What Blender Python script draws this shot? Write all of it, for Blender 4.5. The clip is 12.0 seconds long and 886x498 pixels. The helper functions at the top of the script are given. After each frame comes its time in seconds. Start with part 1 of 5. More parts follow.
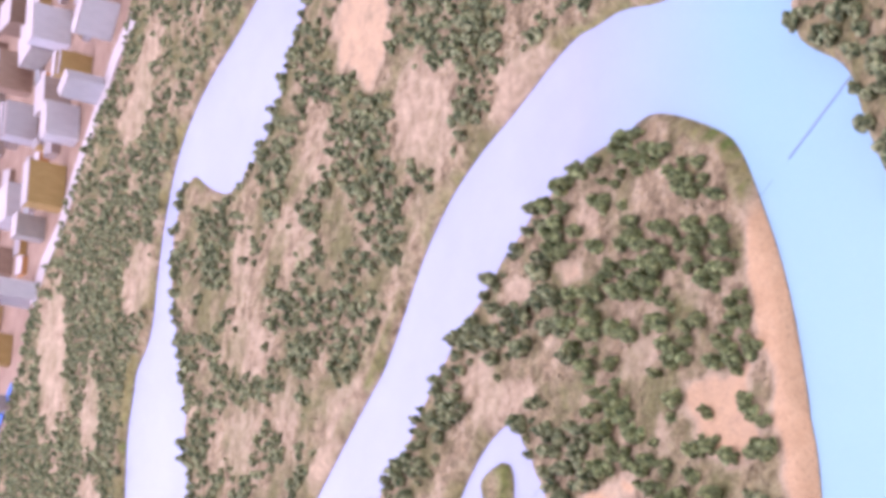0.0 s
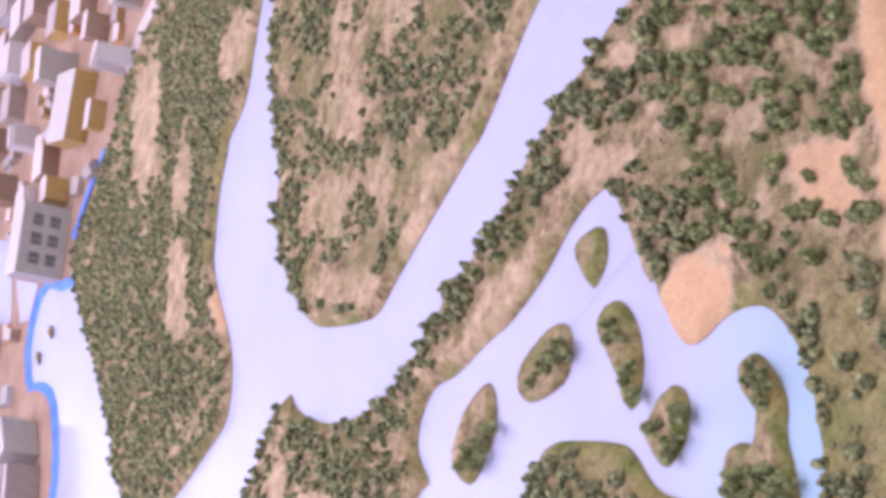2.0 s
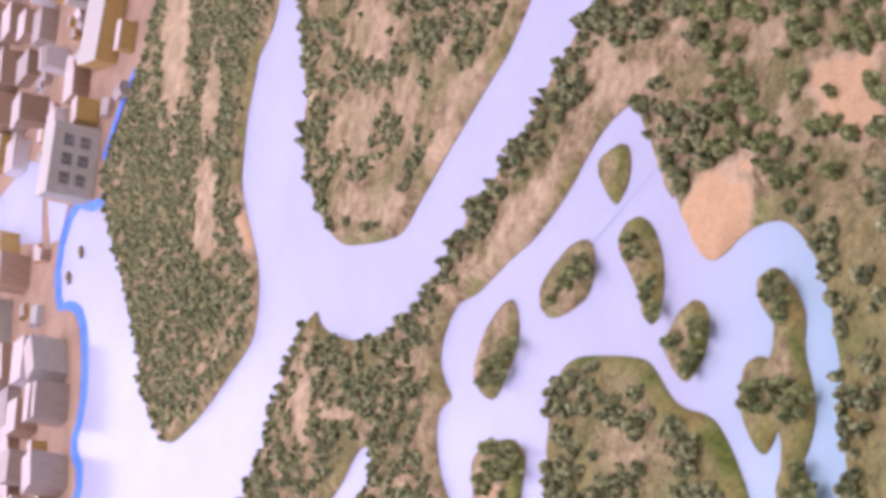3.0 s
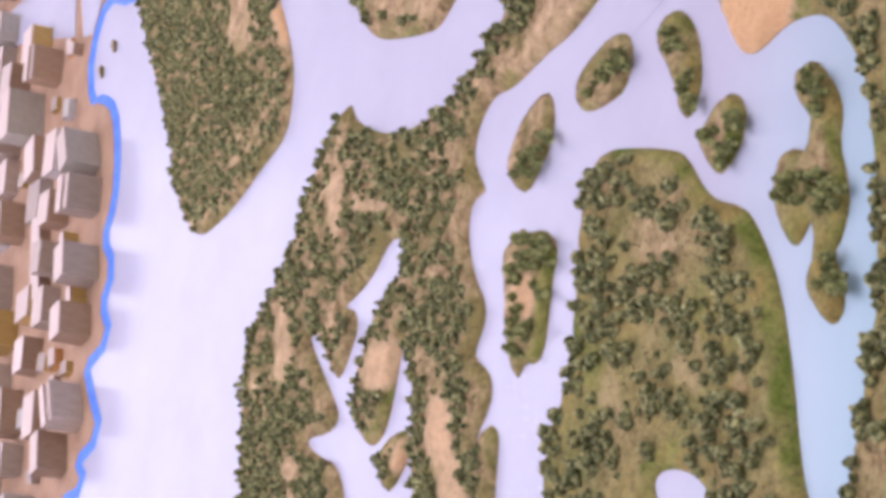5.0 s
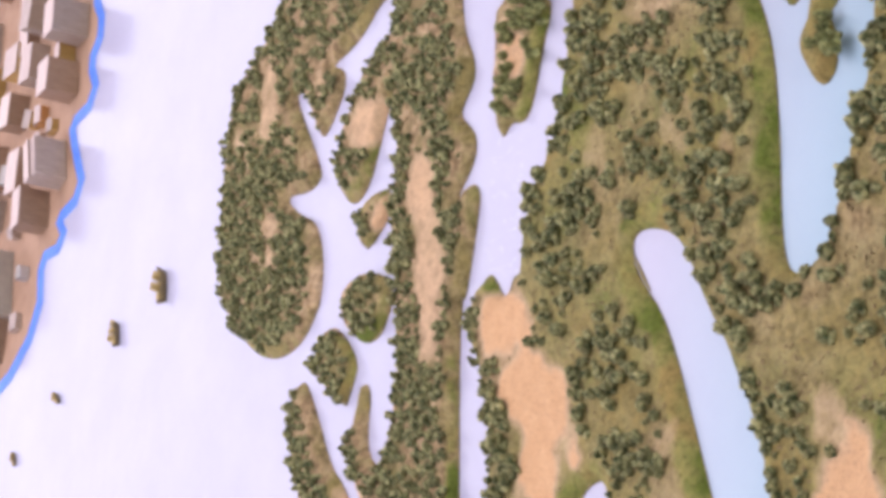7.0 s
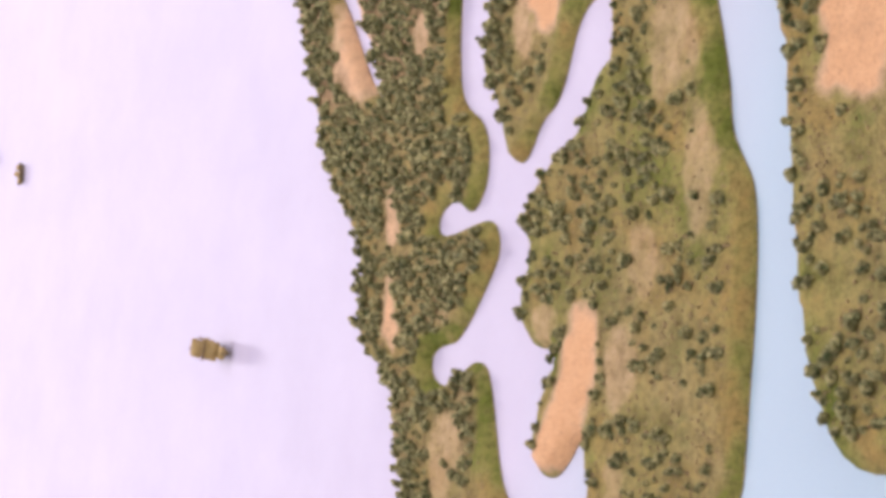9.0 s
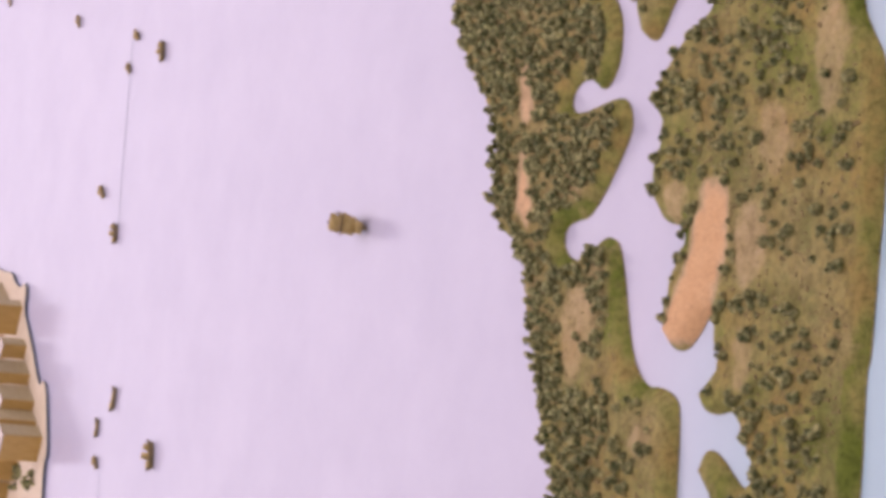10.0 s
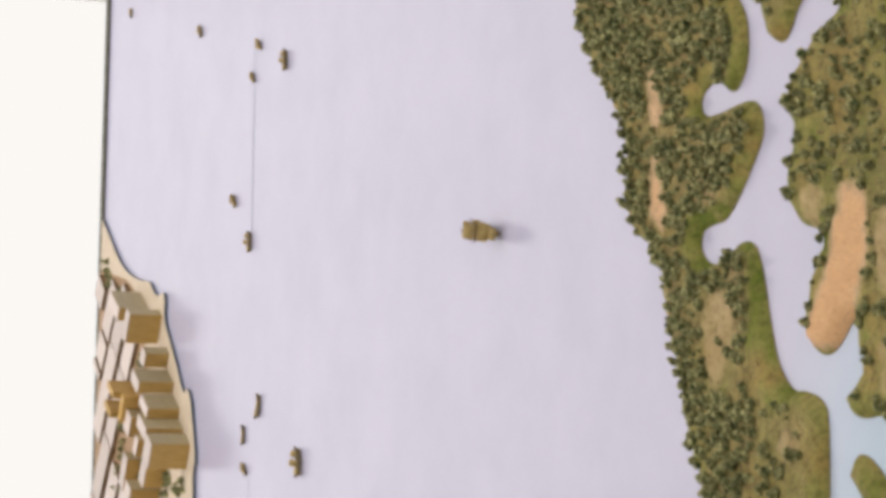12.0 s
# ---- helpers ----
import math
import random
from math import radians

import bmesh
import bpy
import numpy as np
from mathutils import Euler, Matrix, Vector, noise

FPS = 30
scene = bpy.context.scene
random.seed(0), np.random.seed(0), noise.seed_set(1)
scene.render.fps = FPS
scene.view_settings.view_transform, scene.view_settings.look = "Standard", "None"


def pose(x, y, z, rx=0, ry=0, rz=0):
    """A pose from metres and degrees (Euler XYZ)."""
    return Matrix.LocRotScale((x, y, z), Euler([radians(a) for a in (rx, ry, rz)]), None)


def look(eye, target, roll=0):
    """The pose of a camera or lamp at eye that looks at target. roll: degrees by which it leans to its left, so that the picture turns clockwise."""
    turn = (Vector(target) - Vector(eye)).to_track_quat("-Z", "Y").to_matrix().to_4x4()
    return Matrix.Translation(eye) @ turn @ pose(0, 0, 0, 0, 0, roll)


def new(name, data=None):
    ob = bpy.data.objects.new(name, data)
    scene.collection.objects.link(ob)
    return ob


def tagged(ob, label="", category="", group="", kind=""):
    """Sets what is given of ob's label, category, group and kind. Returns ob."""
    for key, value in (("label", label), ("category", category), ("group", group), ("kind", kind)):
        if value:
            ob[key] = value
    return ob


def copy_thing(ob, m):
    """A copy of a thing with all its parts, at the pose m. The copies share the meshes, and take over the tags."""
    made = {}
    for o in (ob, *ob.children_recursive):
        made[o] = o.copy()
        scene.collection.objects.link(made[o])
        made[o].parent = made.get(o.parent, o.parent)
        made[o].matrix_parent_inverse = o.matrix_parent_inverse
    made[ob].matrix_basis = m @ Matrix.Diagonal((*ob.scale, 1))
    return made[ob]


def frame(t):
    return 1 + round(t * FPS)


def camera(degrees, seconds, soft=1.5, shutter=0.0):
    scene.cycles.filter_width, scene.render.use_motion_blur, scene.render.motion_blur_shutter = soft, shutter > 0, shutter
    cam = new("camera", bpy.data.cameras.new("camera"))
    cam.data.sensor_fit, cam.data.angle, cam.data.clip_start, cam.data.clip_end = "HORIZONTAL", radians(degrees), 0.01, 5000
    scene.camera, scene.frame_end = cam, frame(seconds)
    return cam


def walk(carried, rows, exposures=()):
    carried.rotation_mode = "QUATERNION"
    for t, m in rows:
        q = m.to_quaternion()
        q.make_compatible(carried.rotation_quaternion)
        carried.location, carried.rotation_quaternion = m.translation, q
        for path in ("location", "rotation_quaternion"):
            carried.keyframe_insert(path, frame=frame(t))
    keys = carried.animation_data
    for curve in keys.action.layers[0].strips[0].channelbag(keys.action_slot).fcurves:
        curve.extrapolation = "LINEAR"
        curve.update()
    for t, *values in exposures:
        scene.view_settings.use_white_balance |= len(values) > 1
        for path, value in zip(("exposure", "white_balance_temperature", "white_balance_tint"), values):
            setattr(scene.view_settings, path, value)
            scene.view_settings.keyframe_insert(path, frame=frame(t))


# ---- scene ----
cam = camera(23.46, 12.0, soft=4.3)
PATH = [
    (0, pose(0.1230, -0.0586, 0.7034, 21.422, 59.607, -106.414)),
    (0.5, pose(0.1134, -0.0503, 0.7024, 21.102, 59.422, -105.087)),
    (1, pose(0.1084, -0.0417, 0.7019, 21.708, 59.642, -103.195)),
    (1.5, pose(0.0979, -0.0335, 0.7105, 22.301, 59.726, -101.290)),
    (2, pose(0.0862, -0.0300, 0.7120, 22.941, 60.295, -99.298)),
    (2.5, pose(0.0808, -0.0326, 0.7153, 22.284, 60.554, -98.706)),
    (2.7, pose(0.0763, -0.0327, 0.7060, 22.639, 60.811, -98.097)),
    (4.3, pose(0.0484, -0.0306, 0.7200, 22.148, 60.908, -95.202)),
    (4.5, pose(0.0503, -0.0331, 0.7216, 21.192, 61.091, -95.211)),
    (5, pose(0.0452, -0.0287, 0.7174, 20.834, 60.887, -94.293)),
    (5.5, pose(0.0420, -0.0249, 0.7128, 20.424, 60.513, -93.675)),
    (6, pose(0.0321, -0.0207, 0.7138, 20.363, 60.042, -92.541)),
    (6.5, pose(0.0231, -0.0135, 0.7073, 20.598, 59.654, -90.741)),
    (7, pose(0.0075, -0.0065, 0.7007, 21.360, 59.472, -88.193)),
    (7.5, pose(-0.0078, 0.0052, 0.6938, 20.251, 59.210, -85.435)),
    (7.7, pose(-0.0106, 0.0037, 0.7068, 17.519, 58.761, -86.234)),
    (9.3, pose(-0.0348, 0.0273, 0.6610, 14.427, 60.046, -82.369)),
    (9.5, pose(-0.0354, 0.0197, 0.6657, 13.904, 60.766, -82.057)),
    (10, pose(-0.0362, 0.0041, 0.6761, 13.505, 62.719, -80.829)),
    (10.5, pose(-0.0261, -0.0076, 0.6803, 12.953, 64.506, -80.488)),
    (11, pose(-0.0239, -0.0108, 0.6889, 11.775, 66.479, -80.929)),
    (11.5, pose(-0.0145, -0.0068, 0.6942, 9.024, 67.402, -83.401)),
    (12, pose(0.0000, 0.0000, 0.6882, 6.591, 66.616, -87.196)),
]
EXPOSURES = [(0.0, 0.56, 5450, 31), (2.5, 0.30, 5850, 32), (5.0, 0.12, 6350, 23), (7.5, 0.18, 6550, 20), (9.5, 0.10, 7150, 29), (10.0, -0.20, 7200, 31), (10.5, -0.38, 6450, 27), (11.0, -0.36, 6800, 18), (12.0, -0.23, 7350, 7)]
walk(cam, PATH, EXPOSURES)

# ---- light: a wide lamp added over the table, a tall window behind it, a fill lamp added behind the camera ----
world = bpy.data.worlds.new("world")
scene.world = world
world.use_nodes = True
sky = world.node_tree.nodes.new("ShaderNodeTexSky")
sky.sky_type, sky.sun_disc = "NISHITA", False
sky.sun_elevation, sky.sun_rotation = radians(35), radians(20)
world.node_tree.links.new(sky.outputs[0], world.node_tree.nodes["Background"].inputs[0])
world.node_tree.nodes["Background"].inputs[1].default_value = 0.1


def area_lamp(name, m, w, h, watts, colour):
    lamp = bpy.data.lights.new(name, "AREA")
    lamp.shape, lamp.size, lamp.size_y, lamp.energy, lamp.color = "RECTANGLE", w, h, watts, colour
    ob = new(name, lamp)
    ob.matrix_world = m
    return ob


# unseen wide lamp overhead, added for the general top light
area_lamp("skylight_lamp", look((0.8, 2.2, 2.97), (0.8, 1.8, 0.0)), 4.0, 1.2, 110, (1.0, 0.97, 0.97))
# unseen lamp behind the camera, added to fill the near sides
area_lamp("window_lamp_near", look((0.6, -2.55, 1.5), (0.6, 1.0, 0.6)), 3.6, 1.8, 50, (0.98, 1.0, 0.80))

# ---- plan ----
# Shores of the model in plan, metres
HILL_EAST = [(0.919, 0.698), (0.9, 0.675), (0.859, 0.64), (0.841, 0.633), (0.821, 0.63), (0.747, 0.625), (0.671, 0.636), (0.666, 0.638), (0.64, 0.64), (0.55,
    0.668), (0.487, 0.675), (0.38, 0.697), (0.281, 0.697), (0.088, 0.737), (0.028, 0.733)]
RIVER_EAST = [(0.028, 0.79), (0.074, 0.816), (0.094, 0.822), (0.179, 0.837), (0.238, 0.841), (0.261, 0.85), (0.31, 0.859), (0.404, 0.908), (0.435, 0.921)]
RIVER_HEAD = [(0.365, 0.889), (0.4, 0.908), (0.421, 0.917), (0.435, 0.927), (0.445, 0.943), (0.45, 0.96), (0.448, 0.97), (0.44, 0.972), (0.422, 0.965), (0.402,
    0.95), (0.444, 0.974), (0.421, 0.967), (0.389, 0.939), (0.302, 0.91), (0.237, 0.889), (0.207, 0.886), (0.192, 0.876), (0.177, 0.865), (0.146, 0.861), (0.103, 0.861), (0.075, 0.863), (0.021, 0.865),
    (0.02, 0.868), (-0.045, 0.867), (-0.15, 0.872), (-0.15, 0.985)]
CREEK_SOUTH = [(-0.061, 0.989), (-0.051, 1.001), (-0.041, 1.011), (-0.033, 1.012), (-0.026, 1.005), (-0.027, 0.996), (-0.033, 0.986), (-0.041, 0.976), (-0.046, 0.969), (-0.045, 0.965),
    (-0.038, 0.959), (-0.028, 0.963), (-0.017, 0.971), (-0.007, 0.978), (-0.004, 0.983), (-0.007, 0.999), (-0.004, 1.011), (0.002, 1.016), (0.01, 1.012), (0.014, 1.001),
    (0.04, 1.002), (0.054, 1.007), (0.034, 1.024),
    (0.028, 1.037), (0.034, 1.053), (0.047, 1.058), (0.067, 1.053), (0.086, 1.043), (0.103, 1.038), (0.103, 1.051), (0.108, 1.067), (0.124, 1.078),
    (0.138, 1.079), (0.146, 1.074), (0.162, 1.069), (0.178, 1.08), (0.195, 1.076), (0.211, 1.06), (0.222, 1.043), (0.228, 1.026), (0.249, 1.014)]
CREEK_NORTH = [(0.26, 1.006), (0.267, 0.998), (0.278, 0.994), (0.296, 0.998), (0.308, 1.007), (0.303, 1.025), (0.29, 1.036), (0.263, 1.044), (0.247, 1.053), (0.241,
    1.068), (0.217, 1.082), (0.219, 1.095), (0.23, 1.105), (0.249, 1.111), (0.269, 1.124), (0.283, 1.138), (0.301, 1.137), (0.322, 1.13), (0.344, 1.127),
    (0.376, 1.132), (0.447, 1.161), (0.465, 1.148), (0.473, 1.135), (0.467, 1.127), (0.45, 1.116), (0.452, 1.109), (0.465, 1.093)]
LAGOON_SOUTH = [(0.461, 1.092), (0.484, 1.09), (0.505, 1.085), (0.521, 1.074), (0.536, 1.059), (0.552, 1.049), (0.57, 1.043), (0.659, 1.022), (0.67, 1.011), (0.679,
    0.997), (0.676, 0.981), (0.647, 0.921), (0.635, 0.908), (0.599, 0.891), (0.581, 0.86), (0.564, 0.849), (0.523, 0.835), (0.47, 0.832), (0.417, 0.834),
    (0.394, 0.832), (0.383, 0.827), (0.381, 0.815), (0.388, 0.8), (0.403, 0.788), (0.47, 0.76), (0.499, 0.752), (0.53, 0.746)]
LAGOON_NORTH = [(0.55, 0.746), (0.583, 0.741), (0.608, 0.743), (0.629, 0.749), (0.648, 0.758), (0.663, 0.77), (0.671, 0.79), (0.673, 0.808), (0.669, 0.826), (0.672,
    0.842), (0.689, 0.853), (0.738, 0.866), (0.727, 0.867), (0.749, 0.875), (0.787, 0.882), (0.816, 0.894), (0.82, 0.905), (0.819, 0.926), (0.812, 0.948),
    (0.795, 0.98), (0.784, 1.026), (0.786, 1.056), (0.781, 1.104), (0.788, 1.127), (0.783, 1.141), (0.772, 1.155), (0.757, 1.162), (0.742, 1.16)]
STRIP_EAST = [(0.719, 1.147), (0.72, 1.158), (0.717, 1.17), (0.701, 1.176), (0.678, 1.174), (0.657, 1.168), (0.64, 1.158), (0.622, 1.156), (0.607, 1.173), (0.599,
    1.174), (0.582, 1.155), (0.565, 1.153), (0.552, 1.164), (0.545, 1.174), (0.535, 1.18), (0.537, 1.172), (0.546, 1.159), (0.538, 1.149), (0.526, 1.148),
    (0.459, 1.166), (0.471, 1.169), (0.432, 1.173), (0.315, 1.171), (0.284, 1.167), (0.268, 1.161), (0.259, 1.15)]
STRIP_BAYS = [(0.252, 1.137), (0.237, 1.127), (0.212, 1.126), (0.199, 1.134), (0.193, 1.144), (0.204, 1.16), (0.203, 1.172), (0.196, 1.183), (0.184, 1.182),
    (0.182, 1.166), (0.188, 1.126), (0.184, 1.113), (0.171, 1.107), (0.158, 1.11), (0.114, 1.147), (0.113, 1.168), (0.109, 1.181), (0.096, 1.181), (0.087,
    1.168), (0.089, 1.151), (0.099, 1.136), (0.101, 1.123), (0.093, 1.11), (0.035, 1.094), (0.018, 1.084), (0.008, 1.071), (0.009, 1.059), (0.004, 1.041),
    (-0.007, 1.034), (-0.122, 1.034)]
STRIP_WEST = [(-0.146, 1.112), (-0.059, 1.167), (-0.051, 1.174), (-0.03, 1.185), (0.013, 1.201), (0.087, 1.232), (0.106, 1.244), (0.108, 1.258), (0.124, 1.275),
    (0.147, 1.28), (0.166, 1.279), (0.19, 1.285), (0.23, 1.325), (0.257, 1.347), (0.284, 1.359), (0.31, 1.368), (0.295, 1.361), (0.357, 1.399), (0.424,
    1.421), (0.452, 1.424)]
SPITS = [(0.459, 1.416), (0.466, 1.403), (0.433, 1.381), (0.383, 1.353), (0.371, 1.335), (0.29, 1.278), (0.287, 1.263), (0.296, 1.267), (0.387, 1.33), (0.406,
    1.331), (0.417, 1.314), (0.434, 1.313), (0.439, 1.303), (0.426, 1.296), (0.406, 1.3), (0.386, 1.298), (0.373, 1.287), (0.371, 1.273), (0.382, 1.27),
    (0.412, 1.254), (0.475, 1.257)]
INNER_CHANNEL = [(0.511, 1.262), (0.529, 1.266), (0.577, 1.265), (0.597, 1.26), (0.642, 1.272), (0.666, 1.267), (0.657, 1.276), (0.606, 1.299), (0.588, 1.313),
    (0.584, 1.331), (0.595, 1.347), (0.617, 1.359), (0.64, 1.357), (0.657, 1.349), (0.673, 1.33), (0.692, 1.316), (0.701, 1.293), (0.709, 1.265), (0.725,
    1.263), (0.738, 1.278), (0.742, 1.295), (0.724, 1.325), (0.719, 1.349), (0.717, 1.378), (0.708, 1.356), (0.691, 1.352), (0.676, 1.364), (0.659,
    1.383), (0.663, 1.393), (0.688, 1.404), (0.709, 1.419), (0.717, 1.435), (0.708, 1.437), (0.641, 1.393), (0.625, 1.387), (0.62, 1.408), (0.629, 1.444),
    (0.621, 1.444), (0.603, 1.418), (0.593, 1.398), (0.575, 1.385), (0.545, 1.379), (0.519, 1.384)]
LOBE_WEST = [(0.519, 1.385), (0.501, 1.402), (0.492, 1.429), (0.496, 1.469), (0.52, 1.512), (0.555, 1.549), (0.586, 1.573), (0.578, 1.561), (0.621, 1.569),
    (0.673, 1.571), (0.714, 1.567), (0.747, 1.556), (0.768, 1.54), (0.78, 1.517), (0.793, 1.483), (0.817, 1.451), (0.799, 1.481), (0.837, 1.446), (0.854,
    1.423), (0.876, 1.4), (0.897, 1.356), (0.879, 1.351), (0.861, 1.334), (0.835, 1.295), (0.821, 1.258), (0.816, 1.222), (0.817, 1.204)]
SPIT_WEST = [(0.813, 1.183), (0.823, 1.164), (0.826, 1.142), (0.847, 1.101), (0.863, 1.037), (0.881, 0.996), (0.902, 0.954), (0.915, 0.909), (0.892, 0.984),
    (0.901, 0.957), (0.908, 0.943), (0.909, 0.923), (0.918, 0.901), (0.933, 0.837), (0.936, 0.797), (0.934, 0.757), (0.923, 0.731), (0.92, 0.713)]
TONGUE_EAST = [(1.43, 0.985), (1.02, 0.57), (0.972, 0.63), (0.976, 0.659), (1.006, 0.699), (1.013, 0.724), (1.026, 0.754), (1.021, 0.832), (1.022, 0.866), (1.019,
    0.895), (1.015, 0.916), (1.005, 0.943), (0.992, 0.968), (0.946, 1.032), (0.939, 1.06), (0.9, 1.172), (0.888, 1.196), (0.886, 1.215), (0.918, 1.289)]
TONGUE_WEST = [(0.934, 1.312), (0.958, 1.331), (0.992, 1.349), (1.031, 1.358), (1.068, 1.364), (1.119, 1.351), (1.098, 1.356), (1.17, 1.358), (1.21, 1.364), (1.246,
    1.361), (1.277, 1.352), (1.303, 1.335), (1.318, 1.319), (1.325, 1.3), (1.296, 1.281), (1.264, 1.251), (1.252, 1.23), (1.251, 1.196), (1.267, 1.137),
    (1.293, 1.115), (1.315, 1.088), (1.33, 1.061)]
REACH = [(1.431, 1.028), (1.401, 1.182), (1.399, 1.261), (1.372, 1.33), (1.317, 1.372), (1.279, 1.392), (1.22, 1.417), (1.208, 1.456), (1.193, 1.461), (1.162,
    1.482), (1.119, 1.494), (1.086, 1.5), (1.012, 1.471), (0.974, 1.464), (0.934, 1.473), (0.92, 1.491), (0.915, 1.528), (0.904, 1.579), (0.901, 1.631),
    (0.904, 1.671), (0.929, 1.701), (0.969, 1.726), (1.012, 1.74), (1.061, 1.752), (1.157, 1.802), (1.207, 1.819), (1.255, 1.844), (1.296, 1.853), (1.325,
    1.828), (1.342, 1.771), (1.456, 1.68), (1.475, 1.612), (1.508, 1.577), (1.53, 1.527), (1.555, 1.462), (1.57, 1.415), (1.736, 1.345)]
CORNER = [(0.942, 0.542), (0.893, 0.561), (0.873, 0.567), (0.859, 0.562), (0.826, 0.538), (0.802, 0.54), (0.76, 0.539), (0.73, 0.533), (0.698, 0.462), (0.844,
    0.417)]
ISLAND_1 = [(0.798, 0.913), (0.789, 0.904), (0.771, 0.907), (0.763, 0.914), (0.757, 0.926), (0.765, 0.931), (0.78, 0.938), (0.794, 0.94), 
    (0.799, 0.934), (0.799, 0.921)]
ISLAND_2 = [(0.753, 0.963), (0.743, 0.956), (0.726, 0.958), (0.712, 0.968), (0.712, 0.989), (0.716, 1.01), (0.725, 1.022), (0.738, 1.022), 
    (0.749, 1.015), (0.755, 0.996), (0.758, 0.98)]
ISLAND_3 = [(0.739, 0.904), (0.726, 0.892), (0.706, 0.885), (0.683, 0.886), (0.667, 0.893), (0.659, 0.904), (0.668, 0.911), (0.681, 0.911), 
    (0.702, 0.918), (0.719, 0.926), (0.731, 0.926), (0.739, 0.917)]
ISLAND_4 = [(0.758, 1.061), (0.747, 1.053), (0.728, 1.053), (0.714, 1.061), (0.701, 1.078), (0.693, 1.093), (0.703, 1.107), (0.718, 1.116), 
    (0.732, 1.11), (0.744, 1.098), (0.755, 1.078)]
ISLAND_5 = [(0.656, 0.859), (0.648, 0.85), (0.634, 0.848), (0.619, 0.856), (0.611, 0.87), (0.609, 0.879), (0.622, 0.889), (0.639, 0.895), 
    (0.647, 0.889), (0.654, 0.875), (0.657, 0.866)]
ISLAND_6 = [(0.639, 0.783), (0.631, 0.776), (0.613, 0.767), (0.598, 0.764), (0.58, 0.771), (0.558, 0.768), (0.541, 0.769), (0.525, 0.779), 
    (0.52, 0.787), (0.503, 0.782), (0.486, 0.783), (0.479, 0.793), (0.487, 0.802), (0.503, 0.81), (0.514, 0.811), (0.527, 0.801), (0.548, 0.801), 
    (0.54, 0.809), (0.536, 0.818), (0.548, 0.826), (0.567, 0.831), (0.583, 0.828), (0.596, 0.819), (0.595, 0.808), (0.586, 0.797), (0.597, 0.792), 
    (0.606, 0.79), (0.622, 0.801), (0.637, 0.8), (0.641, 0.791)]
ISLAND_7 = [(0.65, 1.128), (0.664, 1.125), (0.666, 1.115), (0.671, 1.102), (0.664, 1.096), (0.657, 1.073), (0.644, 1.062), (0.633, 1.06), 
    (0.614, 1.07), (0.589, 1.077), (0.57, 1.086), (0.567, 1.096), (0.572, 1.108), (0.568, 1.114), (0.564, 1.12), (0.579, 1.124), (0.59, 1.128), 
    (0.607, 1.128), (0.632, 1.127)]
ISLAND_8 = [(0.58, 1.273), (0.584, 1.3), (0.576, 1.318), (0.565, 1.325), (0.549, 1.318), (0.54, 1.305), (0.558, 1.274)]
ISLAND_9 = [(0.517, 1.344), (0.526, 1.323), (0.521, 1.297), (0.509, 1.272), (0.495, 1.267), (0.48, 1.273), (0.468, 1.285), (0.467, 1.305), (0.481, 1.328),
    (0.498, 1.343)]
ISLAND_10 = [(0.491, 1.382), (0.497, 1.36), (0.481, 1.337), (0.457, 1.317), (0.441, 1.324), (0.424, 1.338), (0.465, 1.384)]
QUAY_EAST = [(1.712, 1.32), (1.548, 1.39), (1.533, 1.436), (1.509, 1.499), (1.487, 1.548), (1.454, 1.583), (1.435, 1.649), (1.327, 1.747), (1.311, 1.803), (1.284,
    1.833), (1.277, 1.868), (1.326, 1.946), (1.272, 2.0), (1.2, 1.99), (1.19, 1.955), (1.157, 1.913), (1.097, 1.902), (1.045, 1.906), (1.013, 1.938), (0.966, 1.904), (0.937, 1.937), (0.891, 1.908),
    (0.886, 1.98), (0.84, 1.958), (0.793, 1.928), (0.785, 2.0), (0.75, 1.968), (0.757, 2.04), (0.683, 2.028), (0.631, 2.128), (0.637, 2.239)]
QUAY_WEST = [(0.224, 2.71), (0.167, 2.625), (0.146, 2.571), (0.135, 2.512), (0.133, 2.474), (0.117, 2.453), (0.113, 2.426), (0.119, 2.419), (0.112, 2.406), (0.086, 2.408),
    (0.066, 2.387), (0.039, 2.357), (0.007, 2.329), (-0.001, 2.315), (0.008, 2.311), (-0.002, 2.293), (-0.034, 2.281), (-0.072, 2.267), (-0.085, 2.276), (-0.112, 2.273), (-0.247, 2.254)]
MAINLAND = (HILL_EAST + RIVER_EAST + RIVER_HEAD + CREEK_SOUTH + CREEK_NORTH + LAGOON_SOUTH + LAGOON_NORTH + STRIP_EAST + STRIP_BAYS + STRIP_WEST + SPITS + INNER_CHANNEL + LOBE_WEST + SPIT_WEST)
# bare sandy patches: centre, half axes, turn in degrees, strength
SANDS_A = [
    (1.52, 1.358, 0.033, 0.025, 125, 0.4),
    (1.476, 1.393, 0.037, 0.032, 69, 0.5),
    (1.286, 1.423, 0.035, 0.03, 19, 0.45),
    (1.333, 1.646, 0.08, 0.031, 180, 0.5),
    (1.215, 1.551, 0.039, 0.027, 172, 0.45),
    (1.232, 0.985, 0.05, 0.035, 25, 0.75),
    (1.099, 0.926, 0.049, 0.031, 31, 0.55),
    (1.04, 0.939, 0.034, 0.027, 166, 0.35),
    (1.177, 1.077, 0.037, 0.027, 161, 0.35),
    (1.164, 1.218, 0.034, 0.022, -170, 0.4),
    (1.13, 1.129, 0.034, 0.023, -163, 0.4),
    (1.083, 1.224, 0.046, 0.023, 50, 0.4),
    (0.937, 1.09, 0.039, 0.027, 72, 0.4),
    (0.992, 0.978, 0.038, 0.018, 118, 0.3),
]
